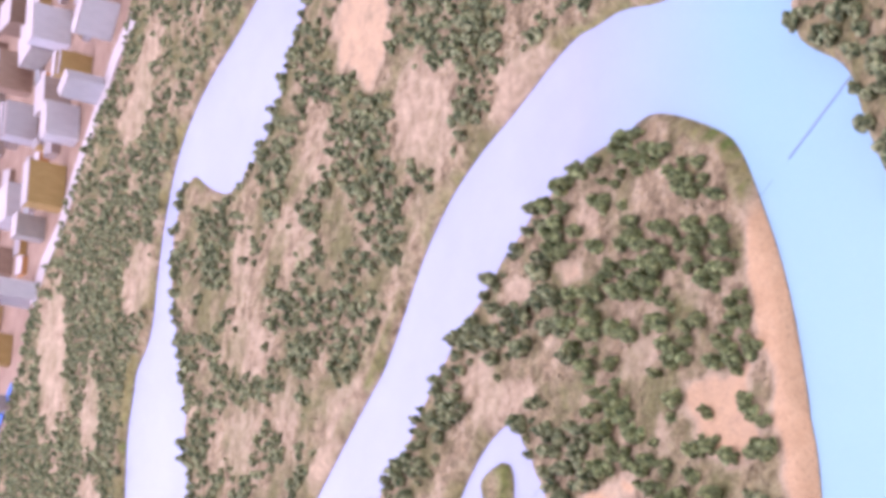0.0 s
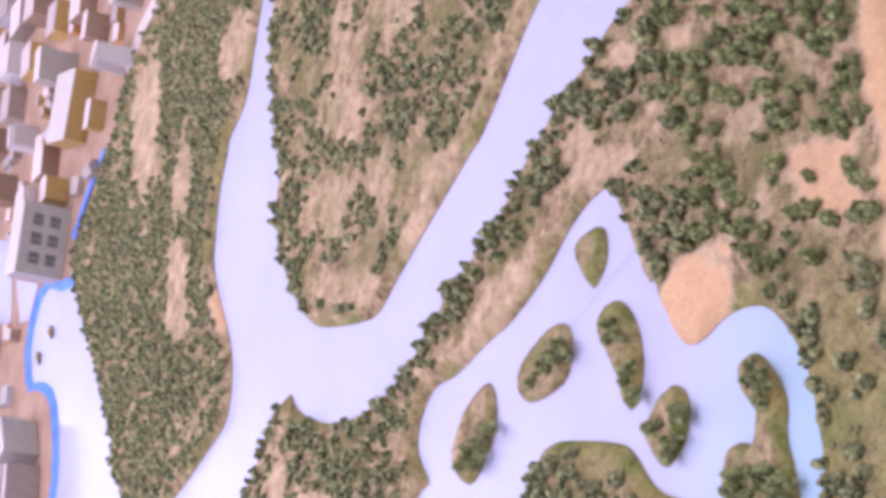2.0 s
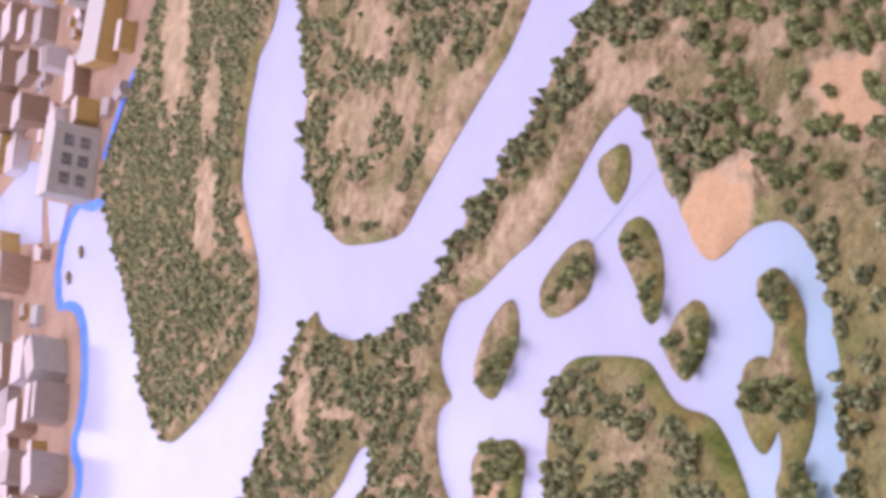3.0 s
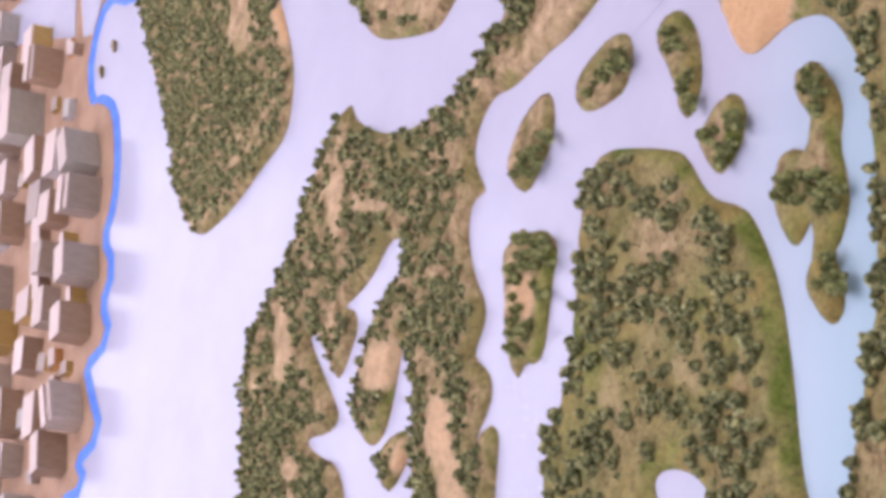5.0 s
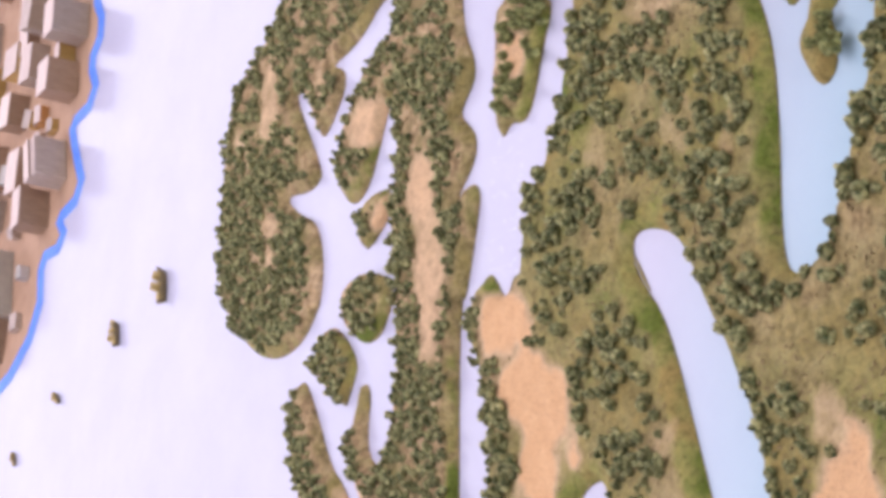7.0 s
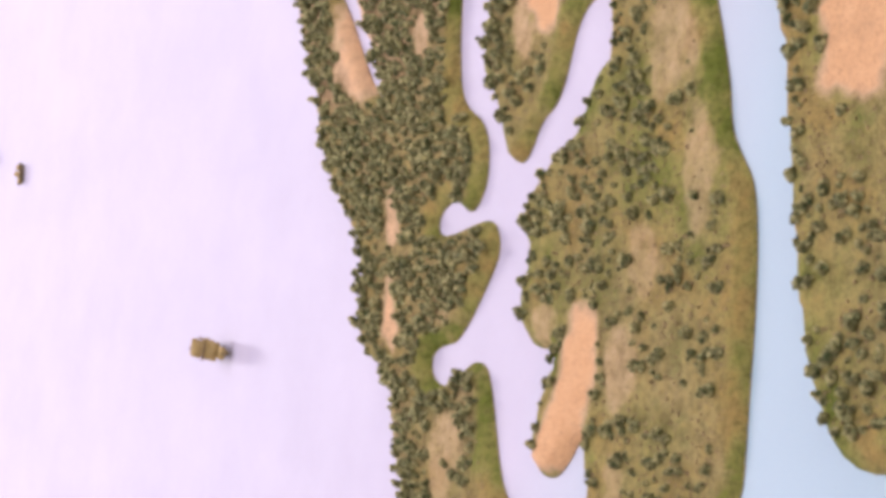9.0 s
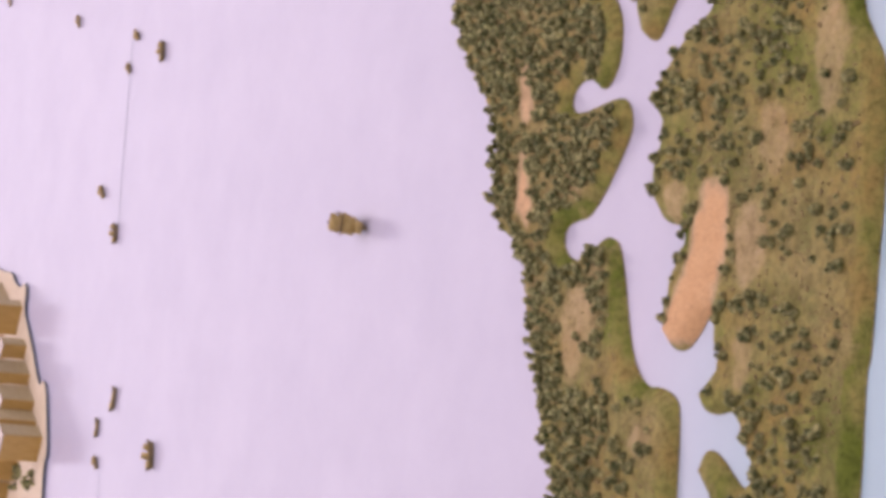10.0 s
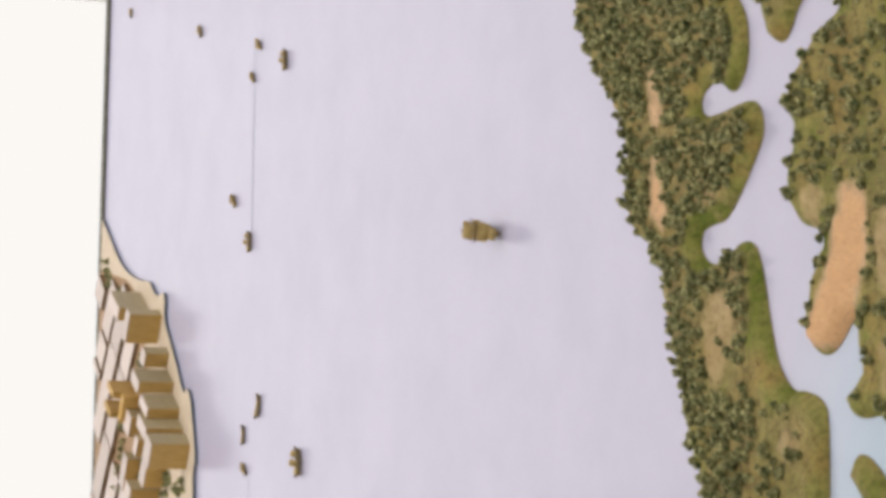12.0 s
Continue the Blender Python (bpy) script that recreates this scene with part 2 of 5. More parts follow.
SANDS_B = [
    (1.029, 0.808, 0.034, 0.018, 81, 0.6),
    (0.868, 0.797, 0.017, 0.008, 50, 0.7),
    (0.888, 0.77, 0.012, 0.008, 42, 0.6),
    (0.888, 0.85, 0.017, 0.007, 53, 0.6),
    (0.793, 0.735, 0.021, 0.012, 50, 0.35),
    (0.717, 0.745, 0.011, 0.008, 174, 0.6),
    (0.829, 0.883, 0.028, 0.012, 55, 0.5),
    (0.861, 0.913, 0.021, 0.013, 75, 0.5),
    (0.732, 0.633, 0.064, 0.011, 173, 1.0),
    (0.659, 0.64, 0.043, 0.012, 165, 1.0),
    (0.916, 1.131, 0.024, 0.019, 96, 0.6),
    (1.088, 1.222, 0.035, 0.02, -168, 0.4),
    (1.012, 1.251, 0.033, 0.025, -159, 0.45),
]
SANDS_C = [
    (0.993, 1.175, 0.03, 0.02, -150, 0.4),
    (0.931, 1.241, 0.053, 0.018, 58, 0.4),
    (0.838, 0.912, 0.019, 0.018, 60, 0.5),
    (0.797, 1.036, 0.056, 0.018, 106, 0.5),
    (0.774, 0.749, 0.024, 0.012, 91, 0.45),
    (1.101, 1.563, 0.056, 0.023, -176, 0.45),
    (1.339, 1.632, 0.076, 0.029, 171, 0.55),
    (1.23, 1.544, 0.04, 0.018, -173, 0.45),
    (1.046, 1.482, 0.038, 0.011, -170, 0.9),
    (0.806, 1.375, 0.031, 0.014, -175, 0.6),
    (0.777, 1.311, 0.031, 0.005, 66, 0.6),
    (0.714, 1.477, 0.031, 0.015, -173, 0.6),
    (0.709, 1.533, 0.015, 0.01, -148, 0.5),
]
SANDS_D = [
    (0.64, 1.302, 0.026, 0.021, 73, 0.68),
    (0.558, 1.218, 0.03, 0.019, -172, 0.68),
    (0.56, 1.278, 0.016, 0.011, 112, 0.8),
    (0.616, 1.097, 0.018, 0.013, -153, 0.8),
    (0.594, 0.947, 0.03, 0.017, 58, 0.35),
    (0.512, 1.0, 0.022, 0.014, -178, 0.35),
    (0.505, 0.916, 0.021, 0.016, 47, 0.35),
    (0.474, 0.87, 0.023, 0.007, 173, 0.35),
    (0.499, 1.206, 0.077, 0.018, -174, 0.64),
    (0.337, 1.307, 0.041, 0.018, -145, 0.75),
    (0.401, 1.351, 0.028, 0.006, -148, 0.8),
    (0.319, 1.207, 0.015, 0.01, -160, 0.5),
]
SANDS_E = [
    (0.242, 0.783, 0.037, 0.023, -175, 0.9),
    (0.293, 0.795, 0.018, 0.013, -169, 0.5),
    (0.594, 1.463, 0.031, 0.01, -169, 0.4),
    (0.203, 1.236, 0.023, 0.008, -170, 0.65),
    (0.137, 1.229, 0.028, 0.008, -161, 0.75),
    (0.05, 1.146, 0.021, 0.018, 59, 0.4),
    (0.189, 0.903, 0.037, 0.014, -173, 0.4),
    (0.145, 0.947, 0.019, 0.013, -164, 0.35),
    (0.302, 1.292, 0.021, 0.011, 72, 0.7),
    (0.203, 1.234, 0.017, 0.006, -156, 0.55),
]
SANDS_F = [
    (0.740, 0.662, 0.030, 0.011, 172, 0.40),
    (0.790, 0.700, 0.026, 0.009, 40, 0.40),
    (0.698, 0.696, 0.033, 0.024, 42, 0.85),
    (0.115, 1.046, 0.014, 0.011, 61, 0.45),
    (0.100, 1.018, 0.012, 0.007, 152, 0.9),
    (0.431, 1.109, 0.030, 0.019, 60, 0.95),
    (0.368, 1.066, 0.044, 0.026, -134, 0.95),
    (0.325, 1.067, 0.032, 0.020, -154, 0.95),
    (0.296, 1.085, 0.021, 0.011, -160, 0.5),
    (0.269, 0.933, 0.040, 0.018, -176, 0.4),
    (0.052, 1.025, 0.021, 0.017, 120, 1.0),
    (0.083, 1.008, 0.026, 0.018, 169, 0.95),
    (0.115, 1.004, 0.014, 0.012, -134, 0.8),
    (0.088, 0.969, 0.025, 0.012, -171, 0.42),
    (0.023, 0.968, 0.017, 0.010, -170, 0.4),
    (0.034, 1.149, 0.025, 0.015, -179, 0.4),
    (-0.023, 1.066, 0.012, 0.011, -151, 0.35),
]
SANDS_BEACH = [(0.690, 0.830, 0.030, 0.033, 167, 1), (0.739, 0.632, 0.059, 0.016, 177, 1.0), (0.656, 0.642, 0.043, 0.019, 169, 1.0)]
SANDS = SANDS_BEACH + SANDS_A + SANDS_B + SANDS_C + SANDS_D + SANDS_E + SANDS_F
# thick groves: centre, half axes, turn in degrees
GROVES_A = [
    (1.135, 0.878, 0.081, 0.04, 42),
    (1.061, 0.859, 0.042, 0.023, 40),
    (1.122, 1.005, 0.034, 0.03, 145),
    (1.046, 0.989, 0.033, 0.026, 150),
    (1.015, 1.079, 0.068, 0.03, 52),
    (1.215, 1.265, 0.043, 0.027, -167),
    (1.21, 1.143, 0.033, 0.028, 158),
    (1.082, 1.101, 0.021, 0.014, -170),
    (0.911, 0.73, 0.045, 0.018, 40),
    (0.854, 0.665, 0.04, 0.02, 47),
    (0.897, 0.808, 0.029, 0.021, 33),
    (0.812, 0.698, 0.051, 0.02, 52),
    (0.774, 0.724, 0.035, 0.023, 46),
    (0.756, 0.816, 0.044, 0.027, 52),
]
GROVES_B = [
    (0.873, 0.947, 0.033, 0.016, 95),
    (0.75, 0.666, 0.029, 0.015, 164),
    (0.671, 0.66, 0.018, 0.011, 164),
    (0.643, 0.972, 0.041, 0.014, 57),
    (0.606, 0.921, 0.022, 0.015, 48),
    (0.575, 0.884, 0.021, 0.01, 62),
    (0.596, 1.017, 0.037, 0.019, 169),
    (0.558, 0.951, 0.036, 0.017, 64),
    (0.528, 0.979, 0.03, 0.013, 67),
    (0.482, 0.942, 0.026, 0.012, 68),
    (0.459, 0.886, 0.027, 0.018, -179),
    (0.525, 0.858, 0.03, 0.016, -164),
    (0.463, 1.018, 0.032, 0.018, 179),
    (0.491, 1.072, 0.033, 0.011, 166),
]
GROVES_C = [
    (0.457, 1.014, 0.036, 0.025, 43),
    (0.377, 0.982, 0.037, 0.027, -157),
    (0.314, 0.964, 0.027, 0.019, 63),
    (0.383, 1.112, 0.034, 0.012, -160),
    (0.283, 1.087, 0.033, 0.021, 72),
    (0.405, 0.886, 0.033, 0.021, -142),
    (0.23, 0.967, 0.033, 0.022, 73),
    (0.191, 1.036, 0.036, 0.026, 77),
    (0.15, 1.02, 0.041, 0.019, 81),
    (0.141, 0.904, 0.025, 0.017, 73),
    (0.089, 0.97, 0.026, 0.021, -157),
    (0.009, 0.942, 0.02, 0.015, 85),
]
GROVES = GROVES_A + GROVES_B + GROVES_C
GROVE_HILL = [(0.695, 0.672), (0.7, 0.675), (0.689, 0.67), (0.706, 0.704), (0.693, 0.712), (0.692, 0.719), (0.687, 0.708), (0.675, 0.696), (0.67, 0.691), (0.669,
    0.672), (0.66, 0.669), (0.665, 0.677), (0.682, 0.729), (0.677, 0.726), (0.735, 0.677), (0.719, 0.67), (0.727, 0.674), (0.727, 0.66), (0.719, 0.658),
    (0.716, 0.674), (0.743, 0.673), (0.737, 0.66), (0.745, 0.665), (0.742, 0.653), (0.754, 0.664), (0.752, 0.654)]
GROVE_2 = [(0.728, 0.992), (0.731, 0.985), (0.728, 0.975), (0.728, 0.968), (0.734, 0.963), (0.724, 1.0), (0.724, 0.979), (0.726, 0.96)]
GROVE_3 = [(0.718, 0.903), (0.709, 0.899), (0.71, 0.908), (0.703, 0.894), (0.684, 0.891), (0.68, 0.895), (0.676, 0.899), (0.666, 0.892), 
    (0.658, 0.891)]
GROVE_4 = [(0.719, 1.056), (0.714, 1.065), (0.712, 1.05), (0.713, 1.08), (0.714, 1.072), (0.71, 1.088), (0.701, 1.078), (0.705, 1.068), 
    (0.706, 1.093)]
GROVE_5 = [(0.634, 0.852), (0.631, 0.858), (0.629, 0.85), (0.636, 0.872), (0.633, 0.878), (0.623, 0.869), (0.617, 0.864), (0.62, 0.858), 
    (0.613, 0.868), (0.636, 0.881)]
GROVE_6 = [(0.63, 0.783), (0.619, 0.777), (0.621, 0.787), (0.61, 0.773), (0.603, 0.777), (0.575, 0.812), (0.567, 0.81), (0.567, 0.818), 
    (0.572, 0.805), (0.568, 0.792), (0.563, 0.781), (0.555, 0.775), (0.551, 0.78), (0.543, 0.774), (0.545, 0.784), (0.558, 0.789), (0.558, 0.804), 
    (0.549, 0.768), (0.515, 0.784), (0.509, 0.787), (0.5, 0.781), (0.503, 0.793), (0.494, 0.777)]
GROVE_7 = [(0.658, 1.1), (0.655, 1.089), (0.645, 1.075), (0.643, 1.064), (0.646, 1.097), (0.642, 1.082), (0.634, 1.068), (0.626, 1.062), 
    (0.629, 1.076), (0.635, 1.09), (0.64, 1.109), (0.629, 1.102), (0.617, 1.081), (0.608, 1.074), (0.619, 1.107), (0.607, 1.104), (0.6, 1.108), 
    (0.59, 1.098), (0.583, 1.095), (0.582, 1.11), (0.576, 1.104), (0.59, 1.09), (0.594, 1.112)]

TABLE = (-1.0, 2.55, 0.33, 2.714)      # x0, x1, y0, y1


# ---- materials ----
def material(name, colour, rough=0.6, colour2=None, scale=40.0, bump=0.0, bump_scale=200.0, spec=0.3, metal=0.0, stretch=(1, 1, 1), per_object=0.0, detail=6.0):
    """Two-colour noise surface with fine relief; scale is in cycles a metre."""
    m = bpy.data.materials.new(name)
    m.use_nodes = True
    nt = m.node_tree
    b = nt.nodes["Principled BSDF"]
    b.inputs["Roughness"].default_value, b.inputs["Metallic"].default_value = rough, metal
    b.inputs["Specular IOR Level"].default_value = spec
    co = nt.nodes.new("ShaderNodeTexCoord")
    mp = nt.nodes.new("ShaderNodeMapping")
    mp.inputs["Scale"].default_value = stretch
    nt.links.new(co.outputs["Object"], mp.inputs[0])
    n = nt.nodes.new("ShaderNodeTexNoise")
    n.inputs["Scale"].default_value, n.inputs["Detail"].default_value, n.inputs["Roughness"].default_value = scale, detail, 0.65
    nt.links.new(mp.outputs[0], n.inputs["Vector"])
    ramp = nt.nodes.new("ShaderNodeValToRGB")
    ramp.color_ramp.elements[0].position, ramp.color_ramp.elements[1].position = 0.35, 0.65
    ramp.color_ramp.elements[0].color = (*colour, 1)
    ramp.color_ramp.elements[1].color = (*(colour2 or colour), 1)
    nt.links.new(n.outputs[0], ramp.inputs[0])
    out = ramp.outputs[0]
    if per_object:
        info = nt.nodes.new("ShaderNodeObjectInfo")
        hsv = nt.nodes.new("ShaderNodeHueSaturation")
        mr = nt.nodes.new("ShaderNodeMapRange")
        mr.inputs[3].default_value, mr.inputs[4].default_value = 1 - per_object, 1 + per_object
        nt.links.new(info.outputs["Random"], mr.inputs[0])
        nt.links.new(mr.outputs[0], hsv.inputs["Value"])
        nt.links.new(out, hsv.inputs["Color"])
        out = hsv.outputs[0]
    nt.links.new(out, b.inputs["Base Color"])
    if bump:
        n2 = nt.nodes.new("ShaderNodeTexNoise")
        n2.inputs["Scale"].default_value, n2.inputs["Detail"].default_value = bump_scale, 4
        nt.links.new(mp.outputs[0], n2.inputs["Vector"])
        bp = nt.nodes.new("ShaderNodeBump")
        bp.inputs["Strength"].default_value, bp.inputs["Distance"].default_value = bump, 0.002
        nt.links.new(n2.outputs[0], bp.inputs["Height"])
        nt.links.new(bp.outputs[0], b.inputs["Normal"])
    return m


def land_material():
    """Sawdust-like ground: tan and brown, pink sand and green turf where the mesh says so."""
    m = bpy.data.materials.new("ground_cover")
    m.use_nodes = True
    nt = m.node_tree
    b = nt.nodes["Principled BSDF"]
    b.inputs["Roughness"].default_value, b.inputs["Specular IOR Level"].default_value = 0.85, 0.15
    co = nt.nodes.new("ShaderNodeTexCoord")

    def noise_node(scale, detail, rough=0.6):
        n = nt.nodes.new("ShaderNodeTexNoise")
        n.inputs["Scale"].default_value, n.inputs["Detail"].default_value, n.inputs["Roughness"].default_value = scale, detail, rough
        nt.links.new(co.outputs["Object"], n.inputs["Vector"])
        return n

    def ramp_node(src, stops):
        r = nt.nodes.new("ShaderNodeValToRGB")
        while len(r.color_ramp.elements) < len(stops):
            r.color_ramp.elements.new(0.5)
        for e, (p, c) in zip(r.color_ramp.elements, stops):
            e.position, e.color = p, (*c, 1)
        nt.links.new(src, r.inputs[0])
        return r

    def mix(a, b_, f):
        x = nt.nodes.new("ShaderNodeMix")
        x.data_type = "RGBA"
        nt.links.new(f, x.inputs[0])
        nt.links.new(a, x.inputs[6])
        nt.links.new(b_, x.inputs[7])
        return x.outputs[2]

    def attr(name, wobble, lo, hi):
        a = nt.nodes.new("ShaderNodeAttribute")
        a.attribute_name = name
        s = nt.nodes.new("ShaderNodeMath")
        s.operation = "MULTIPLY_ADD"
        nt.links.new(wobble, s.inputs[0])
        s.inputs[1].default_value = 0.7
        nt.links.new(a.outputs["Fac"], s.inputs[2])
        r = nt.nodes.new("ShaderNodeMapRange")
        r.inputs[1].default_value, r.inputs[2].default_value = lo, hi
        nt.links.new(s.outputs[0], r.inputs[0])
        return r.outputs[0]

    big, mid, fine = noise_node(22, 5), noise_node(90, 6, 0.7), noise_node(600, 4, 0.7)
    base = ramp_node(mid.outputs[0], [(0.36, LAND[0]), (0.5, LAND[1]), (0.63, LAND[2])]).outputs[0]
    olive = ramp_node(mid.outputs[0], [(0.3, LAND[3]), (0.7, LAND[4])]).outputs[0]
    bigr = ramp_node(big.outputs[0], [(0.45, (0, 0, 0)), (0.62, (1, 1, 1))]).outputs[0]
    col = mix(base, olive, bigr)
    turf = ramp_node(big.outputs[0], [(0.38, LAND[5]), (0.5, LAND[6]), (0.62, LAND[9])]).outputs[0]
    col = mix(col, turf, attr("turf", mid.outputs[0], 0.55, 1.1))
    grain = noise_node(230, 5, 0.75)
    mott = ramp_node(grain.outputs[0], [(0.34, (0.50, 0.48, 0.44)), (0.5, (1, 1, 1)), (0.66, (1.22, 1.18, 1.05))]).outputs[0]
    mm = nt.nodes.new("ShaderNodeMix")
    mm.data_type, mm.blend_type = "RGBA", "MULTIPLY"
    mm.inputs[0].default_value = 0.8
    nt.links.new(col, mm.inputs[6])
    nt.links.new(mott, mm.inputs[7])
    col = mm.outputs[2]
    sand = ramp_node(mid.outputs[0], [(0.3, LAND[7]), (0.7, LAND[8])]).outputs[0]
    pale = ramp_node(mid.outputs[0], [(0.3, LAND[10]), (0.7, LAND[11])]).outputs[0]
    sand = mix(pale, sand, attr("sand", mid.outputs[0], 0.95, 1.25))
    col = mix(col, sand, attr("sand", mid.outputs[0], 0.55, 1.1))
    speck = ramp_node(fine.outputs[0], [(0.36, (0.55, 0.55, 0.55)), (0.5, (1, 1, 1))]).outputs[0]
    mul = nt.nodes.new("ShaderNodeMix")
    mul.data_type, mul.blend_type = "RGBA", "MULTIPLY"
    mul.inputs[0].default_value = 0.6
    nt.links.new(col, mul.inputs[6])
    nt.links.new(speck, mul.inputs[7])
    nt.links.new(mul.outputs[2], b.inputs["Base Color"])
    bp = nt.nodes.new("ShaderNodeBump")
    bp.inputs["Strength"].default_value, bp.inputs["Distance"].default_value = 0.5, 0.0015
    nt.links.new(fine.outputs[0], bp.inputs["Height"])
    bp2 = nt.nodes.new("ShaderNodeBump")
    bp2.inputs["Strength"].default_value, bp2.inputs["Distance"].default_value = 0.6, 0.004
    nt.links.new(mid.outputs[0], bp2.inputs["Height"])
    nt.links.new(bp.outputs[0], bp2.inputs["Normal"])
    nt.links.new(bp2.outputs[0], b.inputs["Normal"])
    return m


LAND = [(0.155, 0.103, 0.056), (0.345, 0.238, 0.142), (0.50, 0.36, 0.235), (0.14, 0.118, 0.048), (0.25, 0.208, 0.092),
        (0.110, 0.140, 0.026), (0.235, 0.220, 0.075), (0.535, 0.312, 0.170), (0.61, 0.378, 0.222), (0.27, 0.20, 0.075), (0.45, 0.300, 0.190), (0.57, 0.405, 0.275)]
GROUND = land_material()
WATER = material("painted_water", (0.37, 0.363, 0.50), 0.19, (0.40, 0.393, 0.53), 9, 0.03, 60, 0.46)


def light_hue_grade(m, near, d0, d1):
    """Hue of the light on the board put into its colour: lilac far, greener blue near."""
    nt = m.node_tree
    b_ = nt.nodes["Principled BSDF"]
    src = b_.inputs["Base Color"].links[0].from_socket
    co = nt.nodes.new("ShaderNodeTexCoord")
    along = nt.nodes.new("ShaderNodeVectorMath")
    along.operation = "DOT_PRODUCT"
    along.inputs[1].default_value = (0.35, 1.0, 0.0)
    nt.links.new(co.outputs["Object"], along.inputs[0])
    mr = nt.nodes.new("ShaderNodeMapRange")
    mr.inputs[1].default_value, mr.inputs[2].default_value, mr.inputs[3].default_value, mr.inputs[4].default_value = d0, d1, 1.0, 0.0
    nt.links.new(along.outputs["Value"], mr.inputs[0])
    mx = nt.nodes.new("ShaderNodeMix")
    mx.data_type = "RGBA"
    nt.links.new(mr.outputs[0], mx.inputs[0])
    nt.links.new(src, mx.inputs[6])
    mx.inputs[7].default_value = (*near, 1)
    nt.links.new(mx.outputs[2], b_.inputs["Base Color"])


# near side: greener blue of the light there, put into the water's colour
light_hue_grade(WATER, (0.29, 0.422, 0.535), 0.92, 1.10)
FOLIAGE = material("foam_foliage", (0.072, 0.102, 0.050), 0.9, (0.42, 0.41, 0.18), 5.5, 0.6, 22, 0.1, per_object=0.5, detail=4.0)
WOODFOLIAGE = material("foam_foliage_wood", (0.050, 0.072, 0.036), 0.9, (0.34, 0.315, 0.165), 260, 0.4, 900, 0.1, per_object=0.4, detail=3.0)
BARK = material("bark", (0.12, 0.08, 0.05), 0.9, (0.2, 0.14, 0.09), 300, 0.5)
WOOD = material("lime_wood", (0.40, 0.25, 0.080), 0.55, (0.50, 0.325, 0.125), 60, 0.15, 400, 0.3, stretch=(6, 6, 1), per_object=0.15)
# glare on the upward faces put into the roof colour, paler than WOOD
ROOF = material("glare_pale_roof", (0.43, 0.365, 0.35), 0.5, (0.50, 0.43, 0.415), 80, 0.15, 400, 0.4, stretch=(1, 5, 1), per_object=0.12)
PINKWALL = material("pinkish_wood", (0.33, 0.255, 0.225), 0.6, (0.43, 0.34, 0.30), 60, 0.15, 400, 0.3, stretch=(6, 6, 1), per_object=0.2)
GREYROOF = material("grey_roof", (0.29, 0.26, 0.26), 0.6, (0.35, 0.32, 0.32), 80, 0.1, 400, 0.4, per_object=0.1)
PINKROOF = material("pinkish_wood_roof", (0.30, 0.235, 0.225), 0.6, (0.36, 0.285, 0.275), 80, 0.1, 400, 0.4, per_object=0.15)
PAVING = material("town_ground", (0.46, 0.385, 0.305), 0.7, (0.54, 0.46, 0.38), 70, 0.2, 400, 0.2)
EASTGROUND = material("orange_brown_town_ground", (0.27, 0.165, 0.115), 0.8, (0.37, 0.235, 0.17), 30, 0.2, 400, 0.2)
TERRACE = material("dark_brown_terrace_wall", (0.16, 0.095, 0.05), 0.7, (0.22, 0.135, 0.075), 90, 0.2, 400, 0.2)
QUAYSIDE = material("slate_quay_edge", (0.05, 0.07, 0.11), 0.6, (0.09, 0.12, 0.18), 120, 0.2)
RIM = material("dark_table_rim", (0.05, 0.05, 0.035), 0.5, (0.08, 0.08, 0.06), 50, 0.1)
SEAM = material("board_joint", (0.16, 0.20, 0.27), 0.8, (0.23, 0.26, 0.33), 80)
OVERCAST = bpy.data.materials.new("overcast_sky")
OVERCAST.use_nodes = True
glow = OVERCAST.node_tree.nodes.new("ShaderNodeEmission")
glow.inputs[0].default_value = (0.90, 0.915, 1.0, 1)
# an overcast sky grows brighter from the horizon upwards
place = OVERCAST.node_tree.nodes.new("ShaderNodeNewGeometry")
split = OVERCAST.node_tree.nodes.new("ShaderNodeSeparateXYZ")
rise = OVERCAST.node_tree.nodes.new("ShaderNodeMapRange")
rise.inputs["From Min"].default_value, rise.inputs["From Max"].default_value = 0.1, 2.5
rise.inputs["To Min"].default_value, rise.inputs["To Max"].default_value = 1.2, 2.8
OVERCAST.node_tree.links.new(place.outputs["Position"], split.inputs[0])
OVERCAST.node_tree.links.new(split.outputs[2], rise.inputs["Value"])
OVERCAST.node_tree.links.new(rise.outputs["Result"], glow.inputs[1])
OVERCAST.node_tree.links.new(glow.outputs[0], OVERCAST.node_tree.nodes["Material Output"].inputs[0])
WALLPAINT = material("white_wall_paint", (0.86, 0.86, 0.87), 0.8, (0.89, 0.89, 0.90), 4, 0.1, 300, 0.2)
CEILING = material("ceiling_paint", (0.80, 0.79, 0.78), 0.9, (0.83, 0.82, 0.81), 4, 0.1, 200, 0.1)
FLOORING = material("floor_boards", (0.30, 0.22, 0.15), 0.5, (0.38, 0.28, 0.2), 12, 0.1, 80, 0.3, stretch=(1, 8, 1))
BOATWOOD = material("boat_wood", (0.14, 0.105, 0.06), 0.6, (0.25, 0.19, 0.11), 300, 0.3, 900, 0.2, per_object=0.2)
SAILCLOTH = material("sail_card", (0.36, 0.255, 0.105), 0.8, (0.48, 0.36, 0.18), 200, 0.2, 800, 0.1)

